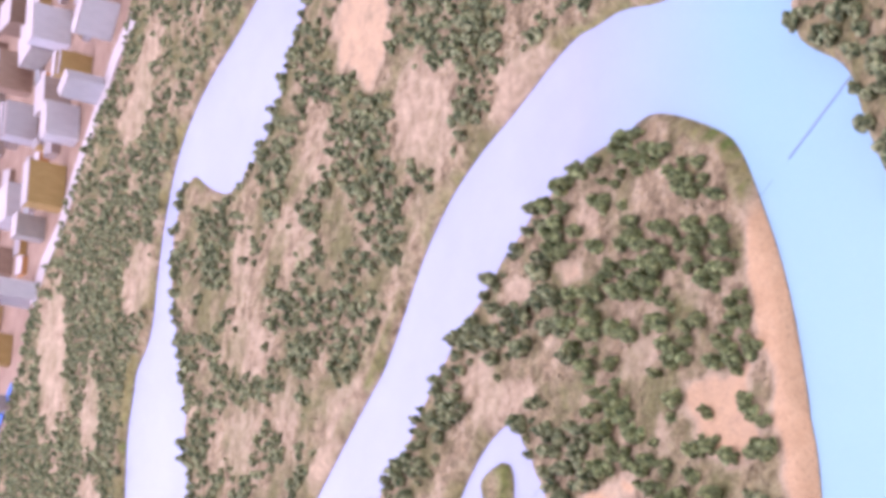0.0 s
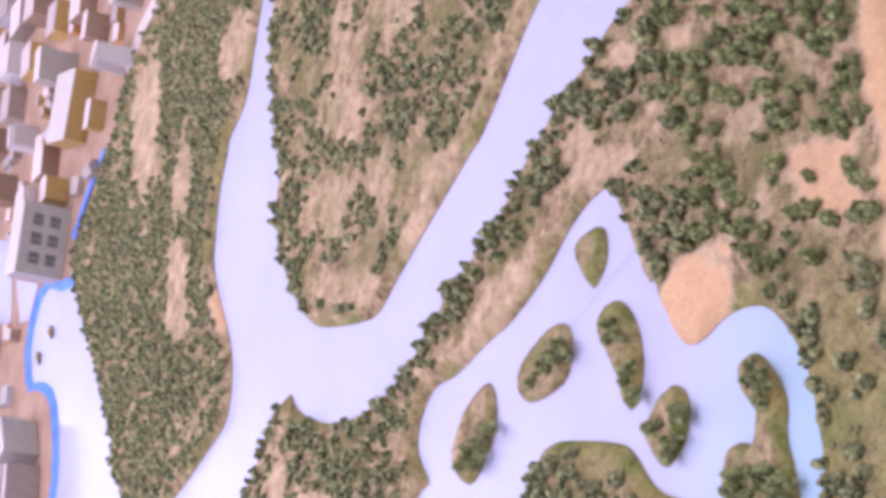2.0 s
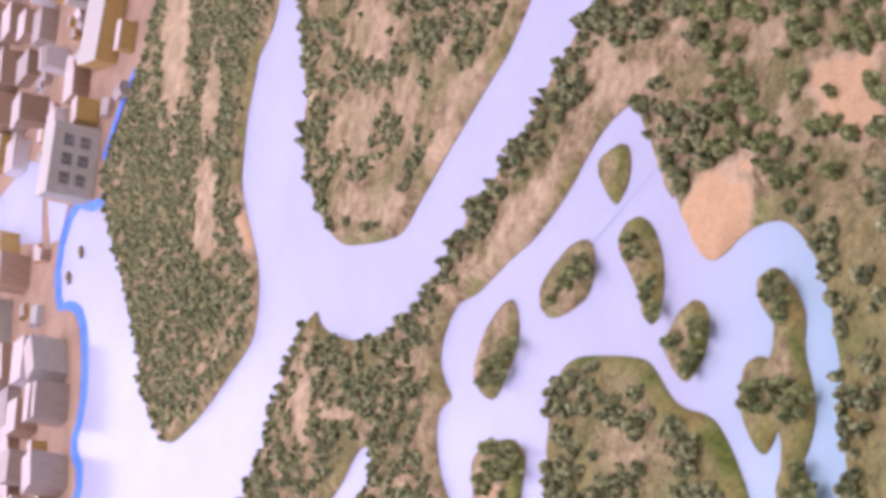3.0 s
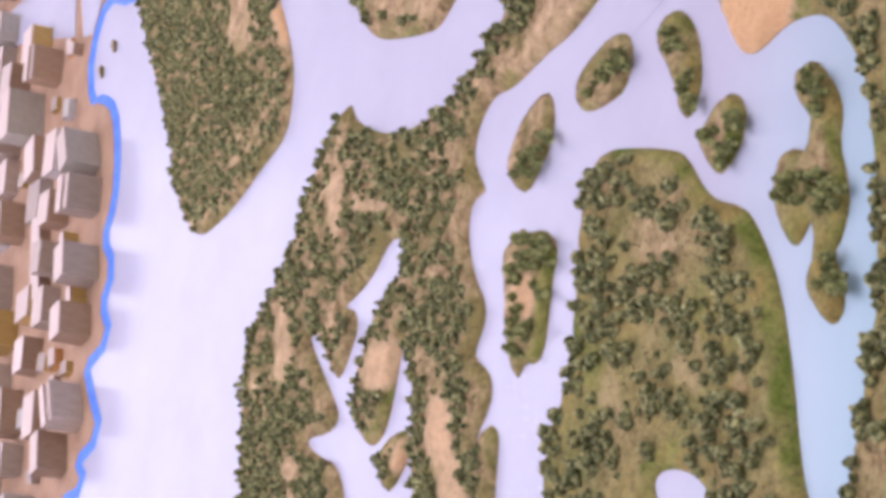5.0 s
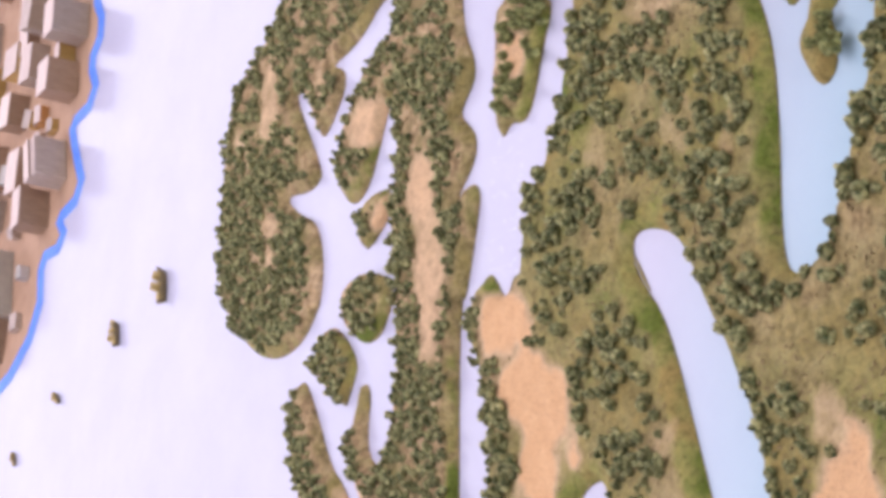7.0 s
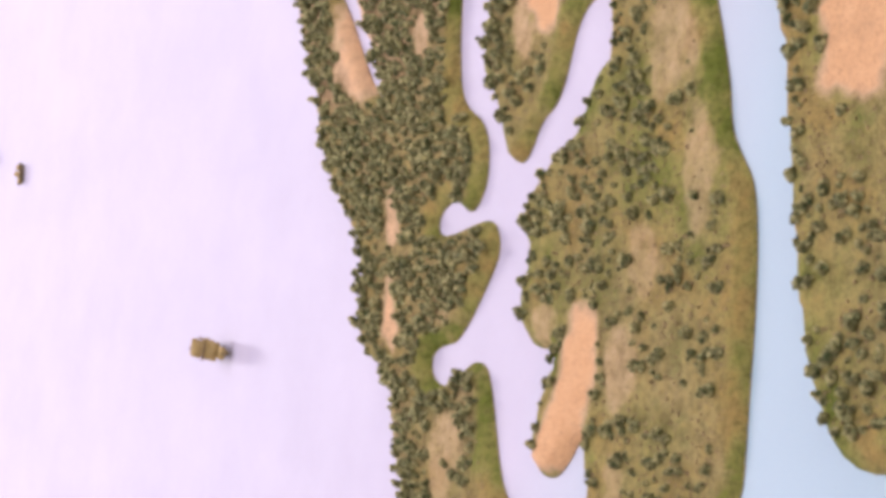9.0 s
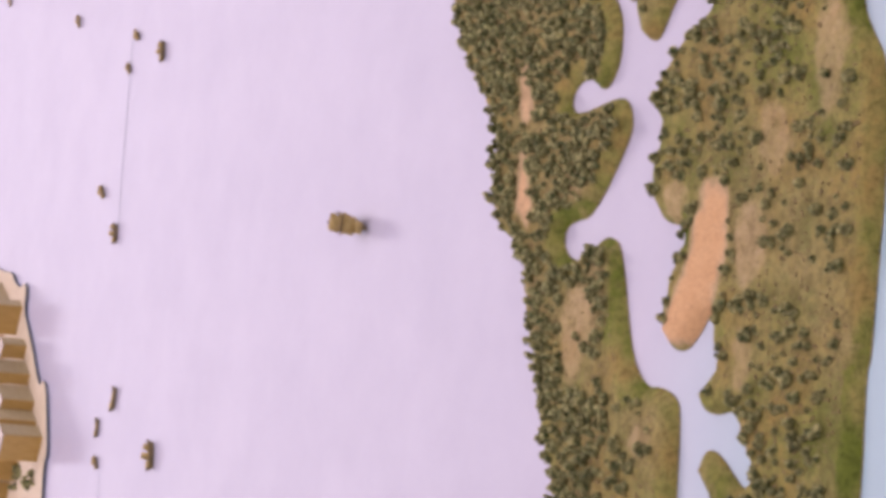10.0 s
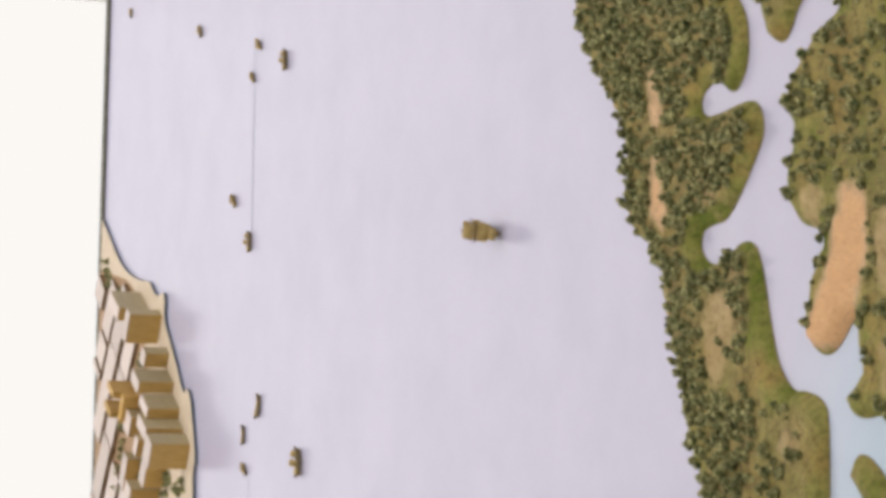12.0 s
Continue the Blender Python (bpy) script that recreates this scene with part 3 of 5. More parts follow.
CREAMROOF = material("pale_pinkish_roof", (0.44, 0.345, 0.34), 0.7, (0.52, 0.42, 0.41), 80, 0.12, 400, 0.4, stretch=(1, 5, 1), per_object=0.1)
BROWNWALL = material("reddish_brown_wall", (0.27, 0.17, 0.12), 0.6, (0.36, 0.24, 0.18), 70, 0.15, 400, 0.3, stretch=(6, 6, 1), per_object=0.2)
PALEWALL = material("pale_lilac_wall", (0.52, 0.47, 0.50), 0.6, (0.60, 0.55, 0.58), 60, 0.15, 400, 0.3, stretch=(6, 6, 1), per_object=0.12)
# bluish light on the slabs' sides put into the colour, greyer than WOOD
COOLSIDE = material("cool_lit_side", (0.33, 0.27, 0.165), 0.5, (0.40, 0.335, 0.22), 70, 0.15, 400, 0.35, stretch=(1, 1, 6), per_object=0.1)
ORANGEWALL = material("orange_wood_wall", (0.52, 0.25, 0.09), 0.6, (0.62, 0.33, 0.13), 70, 0.15, 400, 0.3, per_object=0.15)
STREETS = material("brown_street_board", (0.24, 0.15, 0.09), 0.7, (0.32, 0.21, 0.13), 90, 0.2, 400, 0.2)
BLUE_QUAY = material("blue_quay_paint", (0.06, 0.16, 0.62), 0.5, (0.09, 0.22, 0.70), 60, 0.1)
GREYWALL = material("grey_tan_wall", (0.36, 0.32, 0.30), 0.7, (0.43, 0.38, 0.35), 120, 0.2, 400)
DARKPANE = material("dark_window", (0.16, 0.14, 0.15), 0.4, (0.22, 0.2, 0.2), 80)


# ---- helpers ----
def mesh_object(name, verts, faces, mat, parent=None, label="", smooth=False):
    me = bpy.data.meshes.new(name)
    me.from_pydata([tuple(v) for v in verts], [], [tuple(f) for f in faces])
    me.update()
    if mat:
        me.materials.append(mat)
    if smooth:
        me.polygons.foreach_set("use_smooth", [True] * len(me.polygons))
    ob = new(name, me)
    if parent:
        ob.parent = parent
    if label:
        ob["label"] = label
    return ob


def part(name, bm, mat, parent=None, label="", smooth=False):
    me = bpy.data.meshes.new(name)
    bm.to_mesh(me)
    bm.free()
    me.materials.append(mat)
    if smooth:
        me.polygons.foreach_set("use_smooth", [True] * len(me.polygons))
    ob = new(name, me)
    if parent:
        ob.parent = parent
    if label:
        ob["label"] = label
    return ob


def add_box(bm, lo, hi, bevel=0.0, turn=None):
    r = bmesh.ops.create_cube(bm, size=1)
    vs = r["verts"]
    for v in vs:
        v.co = Vector([lo[i] if v.co[i] < 0 else hi[i] for i in range(3)])
    if bevel:
        es = list({e for v in vs for e in v.link_edges})
        bmesh.ops.bevel(bm, geom=es, offset=bevel, segments=1, affect="EDGES")
    return bm


def box(name, lo, hi, mat, parent=None, bevel=0.0, label=""):
    return part(name, add_box(bmesh.new(), lo, hi, bevel), mat, parent, label)


def chaikin(pts, times=2):
    p = np.array(pts, float)
    for _ in range(times):
        q = np.roll(p, -1, axis=0)
        p = np.stack([0.75 * p + 0.25 * q, 0.25 * p + 0.75 * q], 1).reshape(-1, 2)
    return p


def inside(p, poly):
    x, y = p[:, 0], p[:, 1]
    res = np.zeros(len(p), bool)
    q = np.roll(poly, -1, axis=0)
    for (x0, y0), (x1, y1) in zip(poly, q):
        if y0 != y1:
            c = ((y0 > y) != (y1 > y)) & (x < (x1 - x0) * (y - y0) / (y1 - y0) + x0)
            res ^= c
    return res


def shore_distance(p, poly):
    """Distance to the outline, and how far the nearest shore lies towards the viewer's side (-1) or the far side (+1)."""
    a, b = poly, np.roll(poly, -1, axis=0)
    d = b - a
    dd = np.maximum((d ** 2).sum(1), 1e-12)
    best, side = np.empty(len(p)), np.empty(len(p))
    for i in range(0, len(p), 1500):
        w = p[i:i + 1500, None] - a
        t = np.clip((w * d).sum(2) / dd, 0, 1)
        v = a + t[..., None] * d - p[i:i + 1500, None]
        r = np.sqrt((v ** 2).sum(2))
        k = r.argmin(1)
        best[i:i + 1500] = r[np.arange(len(k)), k]
        side[i:i + 1500] = (v[np.arange(len(k)), k] @ np.array((0.45, 0.89))) / np.maximum(best[i:i + 1500], 1e-9)
    return best, side


def waves(p, scale, seed=0.0, octaves=3):
    """Smooth noise over plan points, about -1 to 1."""
    return np.array([noise.fractal(Vector((x * scale + seed, y * scale - seed, seed)), 0.7, 2.0, octaves) for x, y in p])


def sandiness(p):
    s = np.zeros(len(p))
    wob = 1 + 0.8 * waves(p, 30, 12.0)
    for cx, cy, a, b, turn, strength in SANDS:
        c, n = math.cos(radians(turn)), math.sin(radians(turn))
        u, v = p[:, 0] - cx, p[:, 1] - cy
        r = (((u * c + v * n) / a) ** 2 + ((v * c - u * n) / b) ** 2) * wob
        s = np.maximum(s, strength * np.clip(1.75 - r, 0, 1))
    return s


def grove_weight(p):
    s = np.zeros(len(p))
    wob = 1 + 0.7 * waves(p, 34, 21.0)
    for cx, cy, a, b, turn in GROVES:
        c, n = math.cos(radians(turn)), math.sin(radians(turn))
        u, v = p[:, 0] - cx, p[:, 1] - cy
        r = (((u * c + v * n) / a) ** 2 + ((v * c - u * n) / b) ** 2) * wob
        s = np.maximum(s, np.clip(1.6 - r, 0, 1))
    return s


def land_height(d, p, top):
    """A rounded bank that climbs to a gently rolling top."""
    w = top * 1.15
    k = np.clip(d / w, 0, 1)
    return top * np.sqrt(np.maximum(1 - (1 - k) ** 2, 0)) * (1 + 0.22 * waves(p, 14, 3.0) + 0.14 * waves(p, 70, 9.0)) * (0.9 + 0.1 * k)


from mathutils import geometry


def land(name, outline, top, step, label, category="island", kind="", rounds=2, turf=1.0, green=1.0):
    poly = chaikin(outline, rounds)
    lo, hi = poly.min(0), poly.max(0)
    gx, gy = np.meshgrid(np.arange(lo[0], hi[0], step), np.arange(lo[1], hi[1], step * 0.87))
    gx = gx + (np.arange(gx.shape[0]) % 2)[:, None] * step * 0.5
    g = np.stack([gx.ravel(), gy.ravel()], 1) + np.random.uniform(-0.15, 0.15, (gx.size, 2)) * step
    g = g[inside(g, poly)]
    if len(g):
        g = g[shore_distance(g, poly)[0] > step * 0.35]
    # a ring close to the shore, for a round bank
    n = len(poly)
    pts = np.vstack([poly, g])
    edges = [(i, (i + 1) % n) for i in range(n)]
    vs, es, fs, *_ = geometry.delaunay_2d_cdt([Vector(q) for q in pts], edges, [], 1, 1e-6)
    q = np.array([tuple(v) for v in vs])
    d, side = shore_distance(q, poly)
    z = land_height(d, q, top)
    z = np.where(d < 1e-5, 0.0006, z)
    verts = np.column_stack([q, z])
    ob = mesh_object(name, verts, fs, GROUND, smooth=True)
    me = ob.data
    sa = me.attributes.new("sand", "FLOAT", "POINT")
    sa.data.foreach_set("value", sandiness(q))
    tu = me.attributes.new("turf", "FLOAT", "POINT")
    rim_w = 0.013
    rim_w = rim_w * (0.9 + 0.7 * waves(q, 18, 4.0))
    t = (0.25 + 0.65 * np.clip(waves(q, 9, 5.0) + 0.45 + 0.3 * waves(q, 40, 2.0), 0, 1)) * np.clip(1.25 - d / rim_w, 0, 1) * np.where(side < 0.1, 1.0, 0.4) * turf * np.clip(1.35 - 0.9 * q[:, 0], 0.85, 1.15)
    olive = (0.50 + 0.10 * np.clip((0.36 - q[:, 0]) / 0.15, 0, 1)) * np.clip((0.72 - q[:, 0]) / 0.1, 0, 1) * np.clip((1.16 - q[:, 1]) / 0.06, 0, 1)
    olive = np.maximum(olive, 0.45 * np.clip((0.36 - q[:, 0]) / 0.08, 0, 1))
    tu.data.foreach_set("value", np.clip(t + 0.25 * waves(q, 9, 8.0) + olive * green + 0.5 * (turf - 1.0), 0, 1))
    # the cut edge down to the board
    sk = [(*p, zz) for p in poly for zz in (0.0007, -0.004)]
    mesh_object("bank_edge", sk, [(2 * i, 2 * i + 1, (2 * i + 3) % (2 * n), (2 * i + 2) % (2 * n)) for i in range(n)], GROUND, ob)
    tagged(ob, label, category, kind=kind)
    return ob, poly, top


# ---- trees ----
def clump_mesh(rng, lumps, tall, fine=True, big=1.0):
    """A foam tree crown: ragged lumps heaped round a middle, one unit wide."""
    bm = bmesh.new()
    for i in range(lumps):
        f = i / max(lumps - 1, 1)
        a = i * 2.4 + rng.uniform(-0.6, 0.6)
        r = rng.uniform(0.12, 0.36) * (1.1 - 0.65 * f)
        size = big * rng.uniform(0.15, 0.25) * (1.1 - 0.35 * f)
        at = Vector((r * math.cos(a), r * math.sin(a), 0.14 + f * (tall - 0.28) + rng.uniform(-0.05, 0.05)))
        made = bmesh.ops.create_icosphere(bm, subdivisions=2 if fine and i % 3 == 0 else 1, radius=size)["verts"]
        sx, sy, sz = rng.uniform(0.7, 1.4), rng.uniform(0.7, 1.4), rng.uniform(0.7, 1.2)
        for v in made:
            k = 1 + 0.42 * noise.noise(v.co * 12 + Vector((i * 7.1, f * 3, a))) + rng.uniform(-0.16, 0.16)
            v.co = Vector((v.co.x * sx, v.co.y * sy, v.co.z * sz)) * k + at
    me = bpy.data.meshes.new("crown")
    bm.to_mesh(me)
    bm.free()
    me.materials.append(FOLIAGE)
    me.polygons.foreach_set("use_smooth", [False] * len(me.polygons))
    return me


tree_rng = random.Random(4)
CROWNS = [clump_mesh(tree_rng, n, t) for n, t in ((11, 0.75), (12, 0.85), (10, 0.68), (12, 0.9), (11, 0.75), (10, 0.7))]
BUSHY = [clump_mesh(tree_rng, n, t, False, 1.25) for n, t in ((8, 0.8), (7, 0.72), (8, 0.9), (7, 0.85), (8, 0.75))]
ROUND_DATA, BUSHY_DATA = [], []
for me in CROWNS + BUSHY:
    v = np.empty(len(me.vertices) * 3)
    me.vertices.foreach_get("co", v)
    f = np.empty(len(me.polygons) * 3, int)
    me.polygons.foreach_get("vertices", f)
    (BUSHY_DATA if me in BUSHY else ROUND_DATA).append((v.reshape(-1, 3), f.reshape(-1, 3)))
for me in BUSHY:
    bpy.data.meshes.remove(me)
bm = bmesh.new()
bmesh.ops.create_cone(bm, cap_ends=True, segments=7, radius1=0.07, radius2=0.04, depth=0.5)
bmesh.ops.translate(bm, vec=(0, 0, 0.2), verts=bm.verts)
TRUNK = bpy.data.meshes.new("trunk")
bm.to_mesh(TRUNK)
bm.free()
TRUNK.materials.append(BARK)


def make_tree(kind):
    e = new("tree")
    for nm_, me in (("trunk", TRUNK), ("crown", CROWNS[kind])):
        o = new(nm_, me)
        o.parent = e
    return tagged(e, "grey-green foam model tree glued on the sandy ground", "tree", "model trees")


MODEL_TREES = [make_tree(k) for k in range(len(CROWNS))]
for i, o in enumerate(MODEL_TREES):
    o.matrix_basis = pose(0.0, 0.0, -5)


def plant(x, y, z, size, rng):
    k = rng.randrange(len(CROWNS))
    m = Matrix.Translation((x, y, z)) @ Matrix.Rotation(rng.uniform(0, 6.28), 4, "Z") @ Matrix.Diagonal((size, size * rng.uniform(0.85, 1.15), size * rng.uniform(1.05, 1.5), 1))
    t = copy_thing(MODEL_TREES[k], Matrix.Identity(4))
    t.matrix_basis = m


def wood(name, spots, label, rng, data=None, tall=1.0):
    """All the trees of one wood as one mesh of many crowns. spots: x, y, z, size."""
    vv, ff, n = [], [], 0
    for x, y, z, s in spots:
        v, f = rng.choice(data or ROUND_DATA)
        a = rng.uniform(0, 6.28)
        c, sn = math.cos(a), math.sin(a)
        k = s * np.array((rng.uniform(0.85, 1.15), rng.uniform(0.85, 1.15), tall * rng.uniform(0.85, 1.2)))
        w = v * k
        vv.append(np.column_stack([w[:, 0] * c - w[:, 1] * sn + x, w[:, 0] * sn + w[:, 1] * c + y, w[:, 2] + z]))
        ff.append(f + n)
        n += len(v)
    if not vv:
        return None
    vv, ff = np.vstack(vv), np.vstack(ff)
    me = bpy.data.meshes.new(name)
    me.vertices.add(len(vv))
    me.vertices.foreach_set("co", vv.ravel())
    me.loops.add(ff.size)
    me.loops.foreach_set("vertex_index", ff.ravel())
    me.polygons.add(len(ff))
    me.polygons.foreach_set("loop_start", np.arange(0, ff.size, 3))
    me.update(calc_edges=True)
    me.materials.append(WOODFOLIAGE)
    ob = new(name, me)
    return tagged(ob, label, "trees", kind="stuff")


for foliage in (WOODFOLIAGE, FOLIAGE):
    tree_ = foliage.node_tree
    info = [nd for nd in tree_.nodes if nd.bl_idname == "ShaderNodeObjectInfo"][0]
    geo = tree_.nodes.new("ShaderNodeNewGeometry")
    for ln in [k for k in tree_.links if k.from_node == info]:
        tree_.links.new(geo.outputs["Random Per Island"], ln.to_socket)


def scatter(ground, spacing, cover, size, seed, near_bank=0.018, far_bank=0.006, cluster=16.0, box_=None):
    """Tree spots on a land: clustered by noise, off the sand, clear of the bank that faces the viewer."""
    ob, poly, top = ground
    rng = np.random.RandomState(seed)
    lo, hi = poly.min(0), poly.max(0)
    if box_:
        lo, hi = np.maximum(lo, box_[:2]), np.minimum(hi, box_[2:])
    gx, gy = np.meshgrid(np.arange(lo[0], hi[0], spacing), np.arange(lo[1], hi[1], spacing))
    g = np.stack([gx.ravel(), gy.ravel()], 1) + rng.uniform(-0.48, 0.48, (gx.size, 2)) * spacing
    g = g[inside(g, poly)]
    d, side = shore_distance(g, poly)
    w = waves(g, cluster, seed * 1.7, 2)
    sand = sandiness(g)
    need = np.where(side < -0.15, near_bank, np.where(side < 0.3, near_bank * 0.5, far_bank))
    rim = (side > 0.25) & (d < 0.02)
    keep = (d > need) & (sand < rng.uniform(0.2, 0.42, len(g))) & ((w + rng.uniform(-0.25, 0.25, len(g)) < cover + 0.65 * grove_weight(g)) | (rim & (rng.rand(len(g)) < 0.75)))
    g, d = g[keep], d[keep]
    z = land_height(d, g, top) - 0.001
    s = size * rng.uniform(0.5, 1.25, len(g))
    return [(x, y, h, q) for (x, y), h, q in zip(g, z, s)]


# ---- room ----
def wall_with_opening(name, x0, x1, y0, y1, z0, z1, hole, label):
    """A wall along x with one rectangular opening; hole: x0, x1, z0, z1."""
    a, b, c, d = hole
    e = mesh_object(name, [], [], None)
    bm = bmesh.new()
    add_box(bm, (x0, y0, z0), (x1, y1, c))
    add_box(bm, (x0, y0, d), (x1, y1, z1))
    add_box(bm, (x0, y0, c), (a, y1, d))
    add_box(bm, (b, y0, c), (x1, y1, d))
    bm.to_mesh(e.data)
    bm.free()
    e.data.materials.append(WALLPAINT)
    return tagged(e, label, "wall", kind="structure")


FLOOR_Z = -0.86
tagged(box("floor", (-3.2, -2.8, FLOOR_Z - 0.1), (4.6, 3.7, FLOOR_Z), FLOORING), "brown boarded floor of the room", "floor", kind="structure")
bm = bmesh.new()
for lo, hi in (((-3.2, -2.8, 2.9), (4.6, 1.55, 3.0)), ((-3.2, 2.85, 2.9), (4.6, 3.7, 3.0)), ((-3.2, 1.55, 2.9), (-1.25, 2.85, 3.0)), ((2.85, 1.55, 2.9), (4.6, 2.85, 3.0))):
    add_box(bm, lo, hi)
tagged(part("ceiling", bm, CEILING), "white painted ceiling with a wide opening for the added overhead lamp", "ceiling", kind="structure")
wall_with_opening("wall_far", -3.2, 4.6, 3.5, 3.7, FLOOR_Z, 2.9, (-1.6, 2.12, -0.47, 2.5), "white painted wall with a tall wide window opening")
tagged(box("window_mullion", (0.665, 3.52, -0.47), (0.671, 3.55, 2.5), WALLPAINT), "slim white window mullion", "mullion", kind="structure")
backdrop = tagged(box("backdrop_sky", (-3.5, 4.3, -2.2), (5.0, 4.32, 4.2), OVERCAST), "bright overcast sky outside the window", "sky", kind="structure")
# this opening is added, out of view, for the fill lamp
wall_with_opening("wall_near", -3.2, 4.6, -2.8, -2.6, FLOOR_Z, 2.9, (-1.3, 2.5, 0.5, 2.5), "white painted wall with an added opening for the fill lamp")
tagged(box("wall_west", (-3.3, -2.8, FLOOR_Z), (-3.2, 3.7, 2.9), WALLPAINT), "plain white painted wall", "wall", kind="structure")
tagged(box("wall_east", (4.6, -2.8, FLOOR_Z), (4.7, 3.7, 2.9), WALLPAINT), "plain white painted wall", "wall", kind="structure")

# ---- table ----
x0, x1, y0, y1 = TABLE
table = tagged(new("display_table"), "large low display table with dark rim under the model", "table")
table.matrix_basis = pose(0, 0, FLOOR_Z)
top = box("tabletop", (x0, y0, -0.06), (x1, y1, -0.012), RIM, None)
top.parent, top.matrix_parent_inverse = table, table.matrix_basis.inverted()
for lx in (x0 + 0.1, x1 - 0.2):
    for ly in (y0 + 0.1, y1 - 0.2):
        leg = box("leg", (lx, ly, FLOOR_Z), (lx + 0.1, ly + 0.1, -0.06), RIM, None, 0.004)
        leg.parent, leg.matrix_parent_inverse = table, table.matrix_basis.inverted()
for nm_, lo, hi in (("rim", (x0 - 0.012, y1, -0.07), (x1 + 0.012, y1 + 0.012, 0.004)), ("rim", (x0 - 0.012, y0 - 0.012, -0.07), (x1 + 0.012, y0, 0.004)),
                    ("rim", (x0 - 0.012, y0, -0.07), (x0, y1, 0.004)), ("rim", (x1, y0, -0.07), (x1 + 0.012, y1, 0.004))):
    o = box(nm_, lo, hi, RIM, None, 0.0015)
    o.parent, o.matrix_parent_inverse = table, table.matrix_basis.inverted()
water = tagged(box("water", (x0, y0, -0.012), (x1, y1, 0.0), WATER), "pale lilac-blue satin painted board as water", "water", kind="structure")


def seam(a, b, w):
    a, b = Vector(a), Vector(b)
    n = Vector((-(b - a).y, (b - a).x)).normalized() * w / 2
    v = [(*(a + n), 0.0003), (*(b + n), 0.0003), (*(b - n), 0.0003), (*(a - n), 0.0003)]
    mesh_object("board_joint", v, [(0, 1, 2, 3)], SEAM, water)


seam((0.163, 2.10), (0.366, 2.105), 0.0014)
seam((-0.24, 2.085), (-0.085, 2.09), 0.0012)
seam((0.855, 0.335), (0.809, 0.60), 0.0013)
seam((0.806, 0.615), (0.735, 1.02), 0.0005)

# ---- land ----
lands = {}
lands["mainland"] = land("ground_mainland", MAINLAND, 0.0075, 0.0075, "sandy model land with olive turf, creeks and beaches", "ground", "structure")
lands["tongue"] = land("ground_tongue", TONGUE_EAST + TONGUE_WEST, 0.0065, 0.0085, "sandy model land between two channels", "ground", "structure")
lands["reach"] = land("ground_reach", REACH, 0.0065, 0.0085, "wooded sandy model land beside the town", "ground", "structure")
lands["corner"] = land("ground_corner", CORNER, 0.007, 0.008, "sandy model land with green turf bank", "ground", "structure")
ISLANDS = [ISLAND_1, ISLAND_2, ISLAND_3, ISLAND_4, ISLAND_5, ISLAND_6, ISLAND_7, ISLAND_8, ISLAND_9, ISLAND_10]
for i, sh in enumerate(ISLANDS):
    lab = ("small grassy domed island in the lagoon", "small sandy island with a few foam trees", "wooded sandy islet in the channel")[0 if i == 0 else 1 if i < 7 else 2]
    lands[i] = land("island", sh, 0.0065, 0.004, lab, rounds=1, turf=1.5 if i == 0 else 1.1, green=0.55)
    tagged(lands[i][0], group="lagoon islands")

# single trees
spot_rng = random.Random(11)
for i, grove in (("mainland", GROVE_HILL), (1, GROVE_2), (2, GROVE_3), (3, GROVE_4), (4, GROVE_5), (5, GROVE_6), (6, GROVE_7)):
    p = np.array(grove)
    ob, poly, tp = lands[i]
    d, side = shore_distance(p, poly)
    z = land_height(np.maximum(d, 0.003), p, tp) - 0.001
    for (x, y), h in zip(p, z):
        plant(x, y, h, 0.0098 * spot_rng.uniform(0.7, 1.2), spot_rng)
        if spot_rng.random() < 0.5:
            plant(x + spot_rng.uniform(-0.005, 0.005), y + spot_rng.uniform(-0.006, 0.003), h, 0.0062 * spot_rng.uniform(0.7, 1.2), spot_rng)
hill = sorted(scatter(lands["mainland"], 0.0106, -0.07, 0.0108, 7, cluster=26, box_=(0.66, 0.60, 1.0, 0.90)), key=lambda q: q[1])
for x, y, z, s in hill[:185]:
    plant(x, y, z, s, spot_rng)
for o in MODEL_TREES:
    for c in list(o.children):
        bpy.data.objects.remove(c)
    bpy.data.objects.remove(o)

# woods
wood_rng = random.Random(3)
wood("wood_lobe", scatter(lands["mainland"], 0.0096, -0.12, 0.0108, 24, cluster=26, box_=(0.30, 0.55, 0.66, 1.12), near_bank=0.012), "rounded green foam model trees on olive ground", wood_rng, ROUND_DATA)
wood("wood_near", scatter(lands["mainland"], 0.0084, 0.02, 0.0074, 21, cluster=30, box_=(-0.2, 0.55, 0.30, 1.12)), "scattered small grey-green foam trees on olive ground", wood_rng, ROUND_DATA)
wood("wood_strip", scatter(lands["mainland"], 0.0068, 0.55, 0.0082, 22, cluster=28, box_=(-0.2, 1.12, 0.66, 1.7), near_bank=0.009), "close-set rounded foam model trees along the strip", wood_rng, BUSHY_DATA)
wood("wood_point", scatter(lands["mainland"], 0.0072, 0.12, 0.0084, 28, cluster=62, box_=(0.66, 1.12, 1.0, 1.7), near_bank=0.007), "foam model trees with sandy gaps on the point", wood_rng, BUSHY_DATA)
spots = scatter(lands["mainland"], 0.0100, 0.25, 0.0100, 23, box_=(0.66, 0.90, 1.0, 1.12), near_bank=0.03)
wood("wood_hill", hill[185:], "rounded grey-green foam model trees on the hill", wood_rng, ROUND_DATA, tall=1.3)
wood("wood_mainland", spots, "many grey-green foam model trees on sandy ground", wood_rng, ROUND_DATA, tall=1.25)
wood("wood_tongue", scatter(lands["tongue"], 0.0086, -0.08, 0.0094, 31, cluster=24), "scattered grey-green foam model trees on sandy ground", wood_rng, BUSHY_DATA, tall=0.9)
